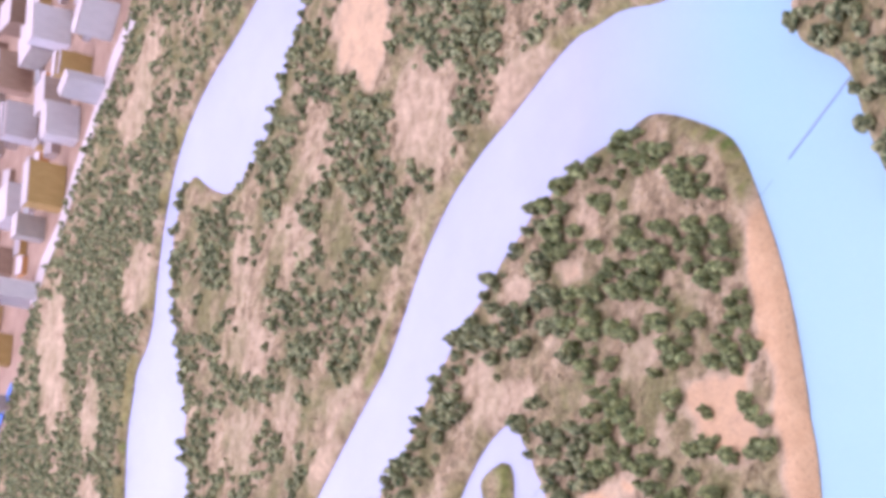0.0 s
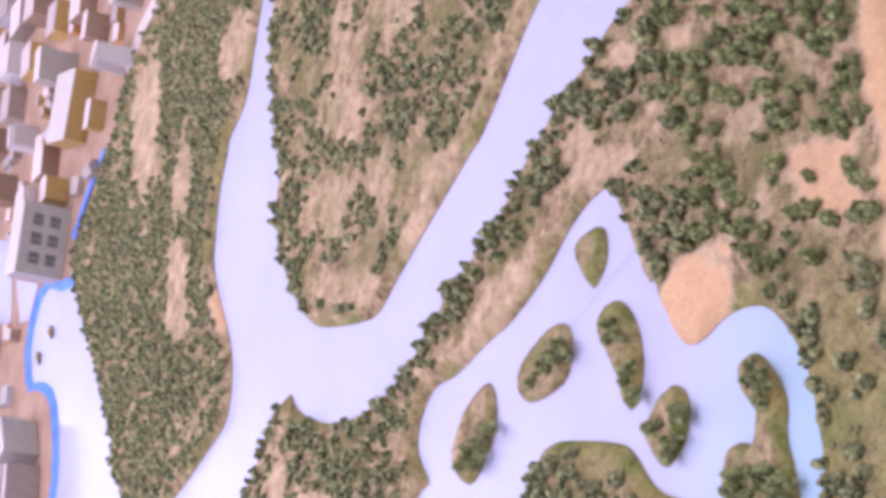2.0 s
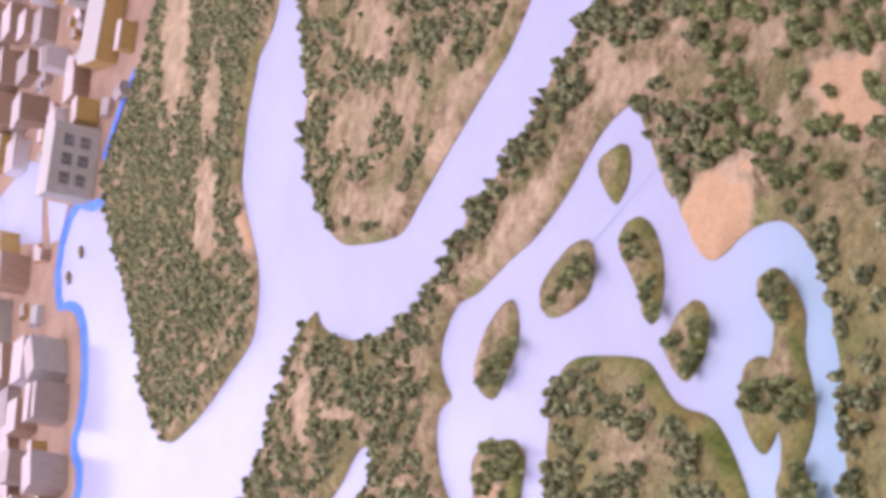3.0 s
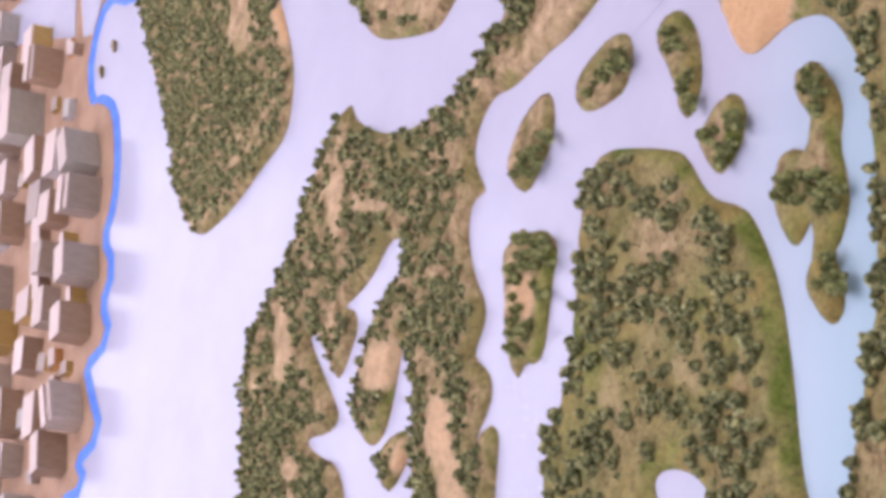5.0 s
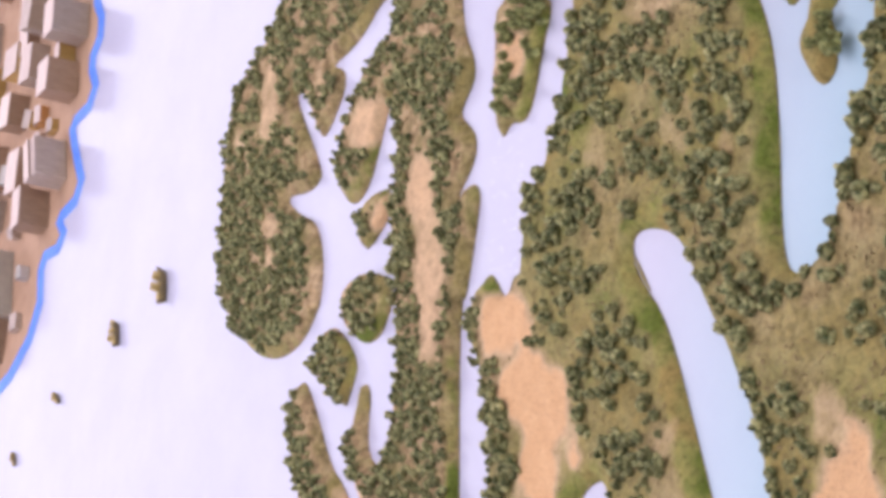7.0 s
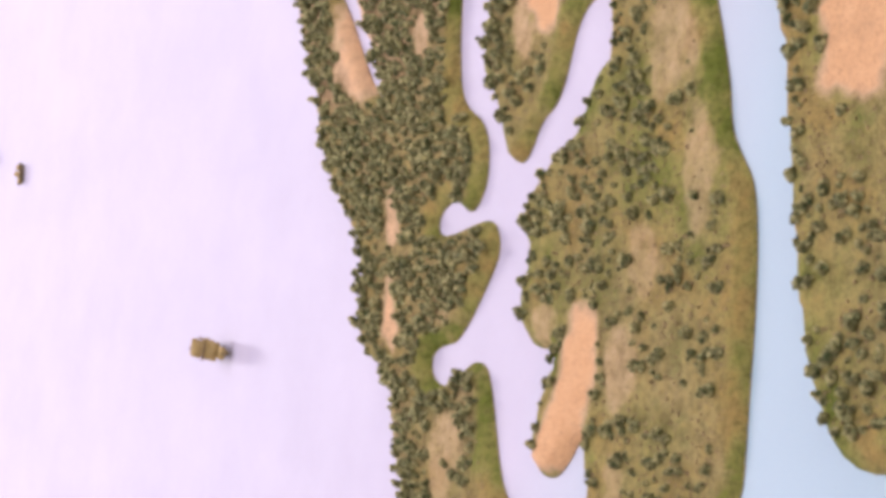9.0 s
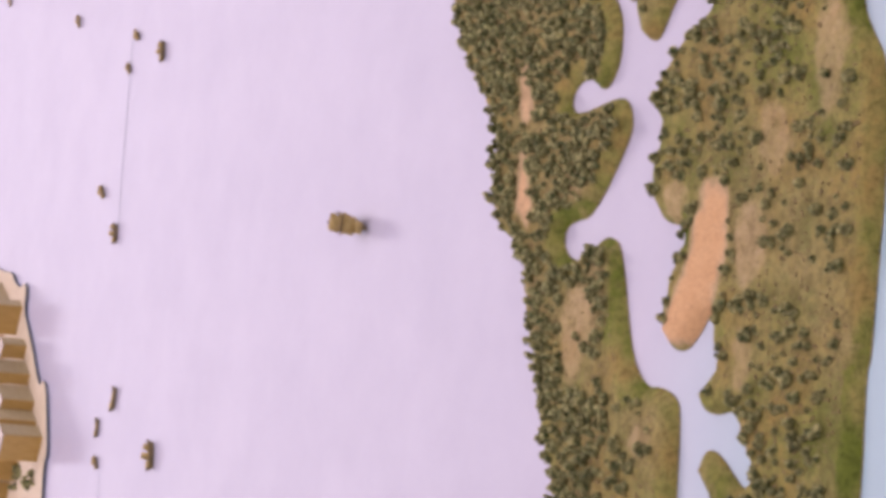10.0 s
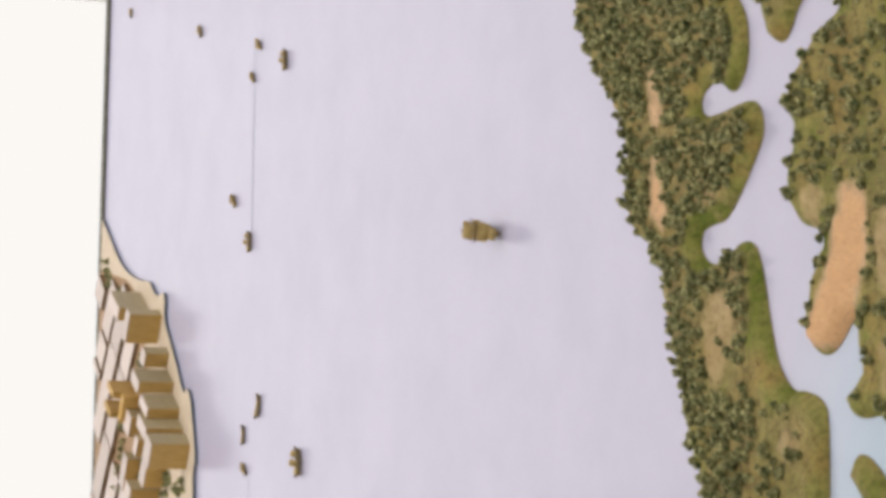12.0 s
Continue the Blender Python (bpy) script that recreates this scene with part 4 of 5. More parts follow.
wood("wood_reach", [q for q in scatter(lands["reach"], 0.0072, 0.46, 0.0082, 41, cluster=24, near_bank=0.005) if q[0] < 1.42 or wood_rng.random() < 0.55], "dense grey-green foam model trees along the town bank", wood_rng, BUSHY_DATA, tall=0.85)
wood("wood_corner", scatter(lands["corner"], 0.012, 0.25, 0.012, 51), "grey-green foam model trees on sandy ground", wood_rng, ROUND_DATA)
for i in (7, 8, 9):
    wood("wood_islet", scatter(lands[i], 0.0085, 0.6, 0.009, 60 + i, near_bank=0.006), "close-set grey-green foam model trees on an islet", wood_rng, BUSHY_DATA)

# low scrub and crumbs on the open ground
SCRUB = material("scrub_crumbs", (0.20, 0.15, 0.09), 0.95, (0.34, 0.26, 0.16), 700, 0.6, 1500, 0.05)


def scrub(ground, spacing, share, seed, name, box_=None):
    ob, poly, tp = ground
    rng = np.random.RandomState(seed)
    lo, hi = poly.min(0), poly.max(0)
    if box_:
        lo, hi = np.maximum(lo, box_[:2]), np.minimum(hi, box_[2:])
    gx, gy = np.meshgrid(np.arange(lo[0], hi[0], spacing), np.arange(lo[1], hi[1], spacing))
    g = np.stack([gx.ravel(), gy.ravel()], 1) + rng.uniform(-0.5, 0.5, (gx.size, 2)) * spacing
    g = g[rng.rand(len(g)) < share]
    g = g[inside(g, poly)]
    d, side = shore_distance(g, poly)
    keep = (d > 0.011) & (waves(g, 20, seed * 0.37, 3) < 0.25) & (sandiness(g) < rng.uniform(0.05, 0.45, len(g)))
    g, d = g[keep], d[keep]
    z = land_height(d, g, tp)
    base = np.array([(1, 0, 0.1), (0, 1, 0), (-1, 0, 0.15), (0, -1, 0), (0.1, 0.1, 1), (0, 0, -0.5)])
    tri = np.array([(0, 1, 4), (1, 2, 4), (2, 3, 4), (3, 0, 4), (1, 0, 5), (2, 1, 5), (3, 2, 5), (0, 3, 5)])
    n = len(g)
    s = rng.uniform(0.0004, 0.0013, (n, 1, 1))
    v = base[None] * s * rng.uniform(0.6, 1.5, (n, 6, 3)) + np.column_stack([g, z])[:, None]
    f = (tri[None] + 6 * np.arange(n)[:, None, None]).reshape(-1, 3)
    me = bpy.data.meshes.new(name)
    me.vertices.add(6 * n)
    me.vertices.foreach_set("co", v.ravel())
    me.loops.add(f.size)
    me.loops.foreach_set("vertex_index", f.ravel())
    me.polygons.add(len(f))
    me.polygons.foreach_set("loop_start", np.arange(0, f.size, 3))
    me.update(calc_edges=True)
    me.materials.append(SCRUB)
    tagged(new(name, me), "brown crumbs of scrub strewn over the sandy ground", "scrub", kind="stuff")


scrub(lands["mainland"], 0.0036, 0.6, 71, "scrub_mainland")
scrub(lands["tongue"], 0.0042, 0.5, 72, "scrub_tongue")
scrub(lands["reach"], 0.0050, 0.35, 73, "scrub_reach")
for i in range(7):
    scrub(lands[i], 0.004, 0.25, 80 + i, "scrub_island")

# white dust flecks on the painted channel
DUST = material("white_dust", (0.8, 0.79, 0.8), 0.9, (0.9, 0.9, 0.9), 100)
dust_rng = np.random.RandomState(5)
bm = bmesh.new()
for _ in range(170):
    x, y, r = dust_rng.normal(0.515, 0.045), dust_rng.normal(1.112, 0.014), dust_rng.uniform(0.0002, 0.0005)
    if inside(np.array([(x, y)]), lands["mainland"][1])[0] or any(inside(np.array([(x, y)]), lands[k][1])[0] for k in range(10)):
        continue
    ring = [bm.verts.new((x + r * math.cos(a) * dust_rng.uniform(0.6, 1.3), y + r * math.sin(a) * dust_rng.uniform(0.6, 1.3), 0.0002)) for a in (0, 1.3, 2.5, 3.8, 5.1)]
    tip = bm.verts.new((x, y, 0.0002 + r * 0.6))
    for k in range(5):
        bm.faces.new((ring[k], ring[(k + 1) % 5], tip))
tagged(part("dust_flecks", bm, DUST), "tiny white dust flecks on the painted water", "dust", kind="stuff")

# ---- the two towns ----
def plate(name, outline, z, mat, edge_mat, label, edge_label, flare=0.0):
    poly = chaikin(outline, 1)
    n = len(poly)
    vs, es, fs, *_ = geometry.delaunay_2d_cdt([Vector(q) for q in poly], [(i, (i + 1) % n) for i in range(n)], [], 1, 1e-6)
    ob = mesh_object(name, [(v.x, v.y, z) for v in vs], fs, mat)
    # the edge leans out by the flare at its foot
    run = np.roll(poly, -1, axis=0) - np.roll(poly, 1, axis=0)
    area = (poly[:, 0] * np.roll(poly[:, 1], -1) - np.roll(poly[:, 0], -1) * poly[:, 1]).sum()
    out = np.column_stack([run[:, 1], -run[:, 0]]) / np.linalg.norm(run, axis=1)[:, None] * math.copysign(flare, area)
    c = np.array([(*(p + o * k), h) for p, o in zip(poly, out) for k, h in ((0, z - 0.0003), (1, 0.0005 if flare else -0.003))])
    mesh_object("quay_edge", c, [(2 * i, 2 * i + 1, (2 * i + 3) % (2 * n), (2 * i + 2) % (2 * n)) for i in range(n)], edge_mat, ob, edge_label)
    return tagged(ob, label, "town ground", kind="structure"), poly


TOWN_Z = 0.004
far = TABLE[3] - 0.002
town_east, east_poly = plate("ground_town_east", QUAY_EAST + [(0.60, 2.33), (0.55, 2.45), (0.58, far), (2.5, far), (2.5, 1.9)], TOWN_Z, EASTGROUND, BLUE_QUAY, "orange-brown wooden town ground with a blue quay edge", "bright blue painted quay edge", 0.0105)
town_west, west_poly = plate("ground_town_west", [(0.222, far)] + QUAY_WEST + [(-0.9, 2.2), (-0.9, far)], TOWN_Z, PAVING, QUAYSIDE, "tan wooden town ground with a dark quay edge", "dark slate quay edge")

# brown street boards under the rows
streets_west = mesh_object("street_board", [(0.158, far - 0.003, TOWN_Z + 0.0005), (0.140, 2.58, TOWN_Z + 0.0005), (0.115, 2.515, TOWN_Z + 0.0005), (0.03, 2.47, TOWN_Z + 0.0005), (-0.2, 2.48, TOWN_Z + 0.0005), (-0.88, 2.42, TOWN_Z + 0.0005), (-0.88, far - 0.003, TOWN_Z + 0.0005)],
                           [(0, 6, 5, 4, 3, 2, 1)], STREETS, town_west, "brown street board")


def building(x, y, w, d, h, turn, roof=None, wall=None, kind="building", label="plain tan lime-wood model building with a pale flat roof", group="model buildings"):
    """A wooden block: front edge centred on x, y; w along the front, d deep, h high."""
    e = new(kind)
    e.matrix_basis = Matrix.Translation((x, y, TOWN_Z)) @ Matrix.Rotation(radians(turn), 4, "Z")
    box("wall", (-w / 2, 0, -0.0005), (w / 2, d, h - 0.0008), wall or WOOD, e, 0.0003)
    box("roof", (-w / 2 - 0.0004, -0.0004, h - 0.0008), (w / 2 + 0.0004, d + 0.0004, h + 0.0002), roof or ROOF, e, 0.0002)
    return tagged(e, label, "building", group)


def gabled(x, y, w, d, h, turn, wall, roof, label="small wooden model house with a low pitched roof"):
    e = new("house")
    e.matrix_basis = Matrix.Translation((x, y, TOWN_Z)) @ Matrix.Rotation(radians(turn), 4, "Z")
    box("wall", (-w / 2, 0, -0.0005), (w / 2, d, h), wall, e, 0.0002)
    o, r = 0.0006, h + d * 0.22
    v = [(-w / 2 - o, -o, h), (w / 2 + o, -o, h), (w / 2 + o, d + o, h), (-w / 2 - o, d + o, h), (-w / 2 - o, d / 2, r), (w / 2 + o, d / 2, r)]
    mesh_object("roof", v, [(0, 1, 5, 4), (2, 3, 4, 5), (0, 4, 3), (1, 2, 5), (3, 2, 1, 0)], roof, e)
    return tagged(e, label, "house", "model houses")


TURN = -27
# west town: a row of high slabs along the quay
# front's middle, width, depth, height
TALL = [
    (0.092, 2.476, 0.016, 0.05, 0.037),
    (0.074, 2.424, 0.037, 0.016, 0.039),
    (0.037, 2.386, 0.0175, 0.018, 0.028),
    (0.006, 2.362, 0.014, 0.034, 0.041),
    (-0.023, 2.335, 0.012, 0.036, 0.037),
    (-0.046, 2.32, 0.014, 0.036, 0.043),
    (-0.07, 2.295, 0.031, 0.026, 0.044),
    (-0.041, 2.479, 0.026, 0.026, 0.018),
    (-0.098, 2.483, 0.042, 0.02, 0.021),
    (-0.065, 2.452, 0.022, 0.014, 0.016),
    (-0.097, 2.379, 0.026, 0.02, 0.026),
    (-0.13, 2.409, 0.042, 0.024, 0.036),
    (-0.19, 2.32, 0.03, 0.026, 0.03), (-0.19, 2.45, 0.04, 0.024, 0.02), (-0.24, 2.36, 0.04, 0.03, 0.03),
]
for x, y, w, d, h in TALL:
    slab = building(x, y, w, d, h, TURN, kind="tall_building", label="tall plain lime-wood model slab building on the quay", group="tall quay buildings")
    # added skin on one side: its cooler light is in the colour
    box("side_panel", (w / 2 + 0.0001, 0.0006, 0), (w / 2 + 0.0006, d - 0.0006, h - 0.0012), COOLSIDE, slab, label="thin greyish skin with that side's bluish light in its colour")
for i in range(8):
    building(-0.30 - 0.052 * i, 2.34 + 0.02 * (i % 3), 0.034, 0.028, 0.03 + 0.006 * (i % 3), TURN, kind="tall_building", label="tall plain lime-wood model slab building on the quay", group="tall quay buildings")
# a court of three wings
court = tagged(new("courtyard_building"), "lime-wood model building with three wings round a court", "building")
court.matrix_basis = Matrix.Translation((-0.021, 2.494, TOWN_Z)) @ Matrix.Rotation(radians(TURN), 4, "Z")
box("wing", (-0.017, 0, 0), (0.017, 0.012, 0.024), WOOD, court, 0.0003)
box("wing", (-0.017, 0.0125, 0), (-0.009, 0.045, 0.034), WOOD, court, 0.0003)
box("wing", (0.009, 0.0125, 0), (0.017, 0.045, 0.034), WOOD, court, 0.0003)
# rows of low terraces behind, askew to the table's edge
terrace_rng = random.Random(8)
BOARD = np.array([(0.158, far - 0.003), (0.140, 2.58), (0.115, 2.515), (0.03, 2.47), (-0.2, 2.48), (-0.88, 2.42), (-0.88, far - 0.003)])
ROWS = -36
ca, sa = math.cos(radians(ROWS)), math.sin(radians(ROWS))


def terrace(x, y, w, d, h):
    """A long low block with a pale flat roof; x, y: the middle of its front."""
    e = new("terrace")
    e.matrix_basis = Matrix.Translation((x, y, TOWN_Z + 0.0005)) @ Matrix.Rotation(radians(ROWS), 4, "Z")
    box("wall", (-w / 2, 0, -0.0003), (w / 2, d, h), TERRACE, e)
    box("roof", (-w / 2 - 0.0004, -0.0004, h), (w / 2 + 0.0004, d + 0.0004, h + 0.0009), ROOF, e, 0.0002)
    return tagged(e, "low brown model terrace with a pale flat roof", "terrace", "model terraces")


yards = [(-0.036, 2.473, 0.03), (-0.021, 2.505, 0.035), (-0.096, 2.491, 0.035), (-0.08, 2.52, 0.03)]
for row in range(-8, 16):
    u = 0.5 + 0.02 * (row % 3)
    while u > -1.3:
        w = terrace_rng.uniform(0.045, 0.11)
        v = -0.20 + 0.053 * row
        for w in (w, w * 0.6, w * 0.35, w * 0.2):
            mid = Vector((0.10 + (u - w / 2) * ca - v * sa, 2.60 + (u - w / 2) * sa + v * ca))
            corners = np.array([(mid.x + a * ca - c * sa, mid.y + a * sa + c * ca) for a in (-w / 2, w / 2) for c in (0.0, 0.038)])
            if inside(corners, BOARD).all():
                break
        else:
            u -= 0.008
            continue
        if inside(corners, BOARD).all() and all((mid - Vector((yx, yy))).length > yr * 0.8 + w * 0.2 for yx, yy, yr in yards):
            terrace(mid.x, mid.y, w, 0.038, terrace_rng.uniform(0.0045, 0.0065))
        u -= w + terrace_rng.choice((0.002, 0.003, 0.007))


# east town: blocks along the quay and the bank. x, y of the front's middle, width, depth, height, turn, finish
EAST_QUAY = [
    (1.128, 1.95, 0.055, 0.038, 0.039, 16, 'g'),
    (1.068, 1.941, 0.046, 0.041, 0.04, -8, 'w'),
    (0.988, 1.94, 0.045, 0.043, 0.04, 1, 'w'),
    (0.928, 1.958, 0.042, 0.047, 0.035, 0, 'b'),
    (0.842, 1.975, 0.055, 0.035, 0.038, 16, 'w'),
    (0.8, 2.017, 0.049, 0.035, 0.033, 4, 'b'),
    (1.074, 2.099, 0.135, 0.045, 0.014, 4, 'b'),
    (1.195, 2.11, 0.054, 0.053, 0.022, 4, 'b'),
    (0.745, 2.114, 0.088, 0.038, 0.034, 8, 'g'),
    (1.263, 2.145, 0.068, 0.05, 0.044, -2, 'g'),
    (1.301, 2.085, 0.048, 0.034, 0.039, -8, 'b'),
    (0.945, 2.11, 0.043, 0.048, 0.024, -6, 'b'),
    (1.147, 2.195, 0.053, 0.035, 0.032, 3, 'b'),
    (1.077, 2.231, 0.06, 0.035, 0.025, 4, 'w'),
    (0.897, 2.171, 0.06, 0.036, 0.027, -2, 'b'),
    (0.963, 1.973, 0.022, 0.02, 0.019, 5, 'o'),
    (1.043, 2.006, 0.018, 0.017, 0.018, 5, 'o'),
]
EAST_BANK = [
    (1.572, 1.541, 0.046, 0.027, 0.037, -11, 'l'),
    (1.558, 1.477, 0.028, 0.026, 0.043, -72, 'l'),
    (1.616, 1.502, 0.03, 0.023, 0.038, -23, 'o'),
    (1.712, 1.548, 0.05, 0.03, 0.044, -12, 'l'),
    (1.622, 1.435, 0.045, 0.026, 0.04, -50, 'l'),
    (1.66, 1.654, 0.048, 0.026, 0.04, -16, 'l'),
    (1.522, 1.588, 0.055, 0.027, 0.041, -16, 'o'),
    (1.51, 1.647, 0.029, 0.024, 0.032, -19, 'g'),
    (1.452, 1.693, 0.031, 0.024, 0.035, -45, 'l'),
    (1.424, 1.755, 0.038, 0.021, 0.019, -20, 'o'),
    (1.74, 1.664, 0.054, 0.023, 0.041, -15, 'b'),
    (1.534, 1.744, 0.036, 0.022, 0.027, -18, 'b'),
    (1.544, 1.843, 0.047, 0.028, 0.044, -10, 'g'),
    (1.443, 1.671, 0.021, 0.02, 0.044, -36, 'l'),
    (1.529, 1.967, 0.033, 0.025, 0.032, -4, 'l'),
    (1.393, 1.864, 0.033, 0.026, 0.027, -5, 'o'),
    (1.498, 2.037, 0.041, 0.03, 0.036, -7, 'b'),
]
FINISH = {"g": (GREYWALL, "grey wood model block with a pale pinkish flat roof"), "w": (PINKWALL, "warm grey-brown model block with a pale pinkish flat roof"),
          "b": (BROWNWALL, "reddish-brown wood model block with a pale pinkish flat roof"), "l": (PALEWALL, "pale lilac-grey model block with a pinkish flat roof"),
          "o": (WOOD, "mustard lime-wood model block with a pale flat roof")}


def stepped(x, y, w, d, h, turn, wall, label):
    """A block whose rear half stands a little higher than its front, with a parapet round the front terrace."""
    e = new("building")
    e.matrix_basis = Matrix.Translation((x, y, TOWN_Z)) @ Matrix.Rotation(radians(turn), 4, "Z")
    box("wall", (-w / 2, 0, -0.0005), (w / 2, d * 0.45, h - 0.0038), wall, e, 0.0004)
    box("upper_wall", (-w / 2, d * 0.45 + 0.0002, -0.0005), (w / 2, d, h - 0.001), wall, e, 0.0004)
    box("parapet", (-w / 2, 0, h - 0.0036), (w / 2, 0.0012, h - 0.0024), CREAMROOF, e)
    box("roof", (-w / 2 - 0.0005, d * 0.45 - 0.0003, h - 0.001), (w / 2 + 0.0005, d + 0.0005, h + 0.0004), CREAMROOF, e, 0.0003)
    box("terrace", (-w / 2 + 0.0002, 0.0014, h - 0.0036), (w / 2 - 0.0002, d * 0.45 - 0.0002, h - 0.0031), CREAMROOF, e)
    return tagged(e, label, "building", "model buildings")


for i, (x, y, w, d, h, turn, finish) in enumerate(EAST_QUAY + EAST_BANK):
    wall, label = FINISH[finish]
    if i % 3 == 1 and h > 0.03:
        stepped(x, y, w * 0.88, d * 0.66, h, turn, wall, label)
    else:
        building(x, y, w * 0.88, d * 0.62, h, turn, CREAMROOF, wall, label=label)

# lower blocks in the streets behind
east_rng = random.Random(15)
c_, s_ = math.cos(radians(-12)), math.sin(radians(-12))
eu, ev = np.meshgrid(np.arange(-1.2, 2.4, 0.060), np.arange(-1.2, 2.4, 0.072))
eu = eu + (np.arange(eu.shape[0]) % 2)[:, None] * 0.021
grid = np.stack([0.9 + eu.ravel() * c_ - ev.ravel() * s_, 2.0 + eu.ravel() * s_ + ev.ravel() * c_], 1)
dist, side = shore_distance(grid, east_poly)
ok = inside(grid, east_poly) & (dist > 0.045) & (grid[:, 1] < 2.60) & (grid[:, 0] < 2.3)
rb, rs = shore_distance(grid, lands["reach"][1])
ok &= ~inside(grid, lands["reach"][1]) & (rb > 0.05)
placed = [Vector((b[0], b[1] + b[3] / 2)) for b in EAST_QUAY + EAST_BANK] + [Vector((1.32, 1.885)), Vector((1.46, 1.826)), Vector((1.40, 2.10)), Vector((1.34, 1.98)), Vector((1.45, 2.19)), Vector((1.38, 2.03))]
for (x, y), good in zip(grid, ok):
    x, y = x + east_rng.uniform(-0.007, 0.007), y + east_rng.uniform(-0.008, 0.008)
    w, dp_, h = east_rng.uniform(0.034, 0.050), east_rng.uniform(0.028, 0.044), east_rng.uniform(0.014, 0.030)
    finish = east_rng.choice("wbgbwlo")
    if good and all((Vector((x, y)) - q).length > 0.056 for q in placed):
        building(x, y - dp_ / 2, w, dp_, h, -10 + east_rng.uniform(-7, 7), CREAMROOF if east_rng.random() < 0.7 else PINKROOF, FINISH[finish][0], label=FINISH[finish][1])

# small pitched houses that fill the streets
hut_rng = random.Random(23)
taken = [(Vector((b[0], b[1] + b[3] * 0.3)), 0.5 * max(b[2], b[3]) + 0.012) for b in EAST_QUAY + EAST_BANK] + [(q, 0.05) for q in placed[-6:]] + [(Vector((1.460, 1.81)), 0.068)]
taken += [(o.matrix_basis.translation.to_2d(), 0.034) for o in scene.objects if o.name.startswith("building")]
huts = 0
for _ in range(2600):
    q = Vector((hut_rng.uniform(0.66, 1.80), hut_rng.uniform(1.45, 2.38)))
    w = hut_rng.uniform(0.012, 0.022)
    p = np.array([tuple(q)])
    if huts >= 150 or not inside(p, east_poly)[0] or shore_distance(p, east_poly)[0][0] < 0.022 or inside(p, lands["reach"][1])[0] or shore_distance(p, lands["reach"][1])[0][0] < 0.02:
        continue
    if any((q - c).length < r + w * 0.5 for c, r in taken):
        continue
    wall, roof = hut_rng.choice(((WOOD, PINKROOF), (BROWNWALL, CREAMROOF), (PINKWALL, PINKROOF), (ORANGEWALL, CREAMROOF), (PALEWALL, GREYROOF)))
    gabled(q.x, q.y, w, w * hut_rng.uniform(0.7, 1.1), hut_rng.uniform(0.006, 0.013), hut_rng.choice((-20, -8, 4, 80)), wall, roof)
    taken.append((q, w * 0.75))
    huts += 1

building(1.460, 1.795, 0.080, 0.062, 0.026, -26, ROOF, WOOD, label="large low tan block with a cream flat roof")

# pale street along the wooded bank, and the harbour basin behind the hall
BANK_STREET = [(1.59, 1.387), (1.578, 1.436), (1.536, 1.507), (1.512, 1.553), (1.478, 1.597), (1.464, 1.65), (1.437, 1.686)]
bm = bmesh.new()
left, right = [], []
for k, p in enumerate(BANK_STREET):
    a_, b_ = Vector(BANK_STREET[max(k - 1, 0)]), Vector(BANK_STREET[min(k + 1, len(BANK_STREET) - 1)])
    n_ = Vector((-(b_ - a_).y, (b_ - a_).x)).normalized() * 0.011
    left.append([bm.verts.new((p[0] + n_.x, p[1] + n_.y, z_)) for z_ in (TOWN_Z, TOWN_Z + 0.003)])
    right.append([bm.verts.new((p[0] - n_.x, p[1] - n_.y, z_)) for z_ in (TOWN_Z, TOWN_Z + 0.003)])
for k in range(len(left) - 1):
    bm.faces.new((left[k][1], left[k + 1][1], right[k + 1][1], right[k][1]))
    bm.faces.new((left[k][0], left[k + 1][0], left[k + 1][1], left[k][1]))
    bm.faces.new((right[k][1], right[k + 1][1], right[k + 1][0], right[k][0]))
bmesh.ops.recalc_face_normals(bm, faces=bm.faces)
part("bank_street", bm, CREAMROOF, town_east, "pale pink raised street along the wooded bank")
for basin in ([(1.50, 2.353), (1.471, 2.193), (1.463, 2.099), (1.429, 2.046), (1.318, 2.043), (1.40, 2.205), (1.455, 2.346)], [(1.368, 2.028), (1.322, 1.955), (1.29, 1.98), (1.302, 2.013)]):
    mesh_object("harbour_basin", [(*p, TOWN_Z + 0.0008) for p in basin], [tuple(range(len(basin)))], WATER, town_east, "pale lilac painted harbour basin")

# a large block with six sunk windows in its front
hall = tagged(new("hall"), "large grey-tan model hall with six sunk windows", "building")
hall.matrix_basis = Matrix.Translation((1.325, 1.868, TOWN_Z)) @ Matrix.Rotation(radians(-20), 4, "Z")
hw, hh, hd = 0.080, 0.052, 0.035
bm = bmesh.new()
cols = [(-hw / 2 + 0.012 + 0.0215 * k, -hw / 2 + 0.012 + 0.0215 * k + 0.013) for k in range(3)]
rows_ = [(0.010, 0.022), (0.029, 0.041)]
add_box(bm, (-hw / 2, 0.004, -0.0005), (hw / 2, hd, hh))
zs = [-0.0005, 0.010, 0.022, 0.029, 0.041, hh]
for k in (0, 2, 4):
    add_box(bm, (-hw / 2, 0, zs[k]), (hw / 2, 0.0045, zs[k + 1]))
for lo_z, hi_z in rows_:
    xs = [-hw / 2] + [v for c in cols for v in c] + [hw / 2]
    for k in range(0, len(xs), 2):
        add_box(bm, (xs[k], 0, lo_z), (xs[k + 1], 0.0045, hi_z))
part("wall", bm, GREYWALL, hall)
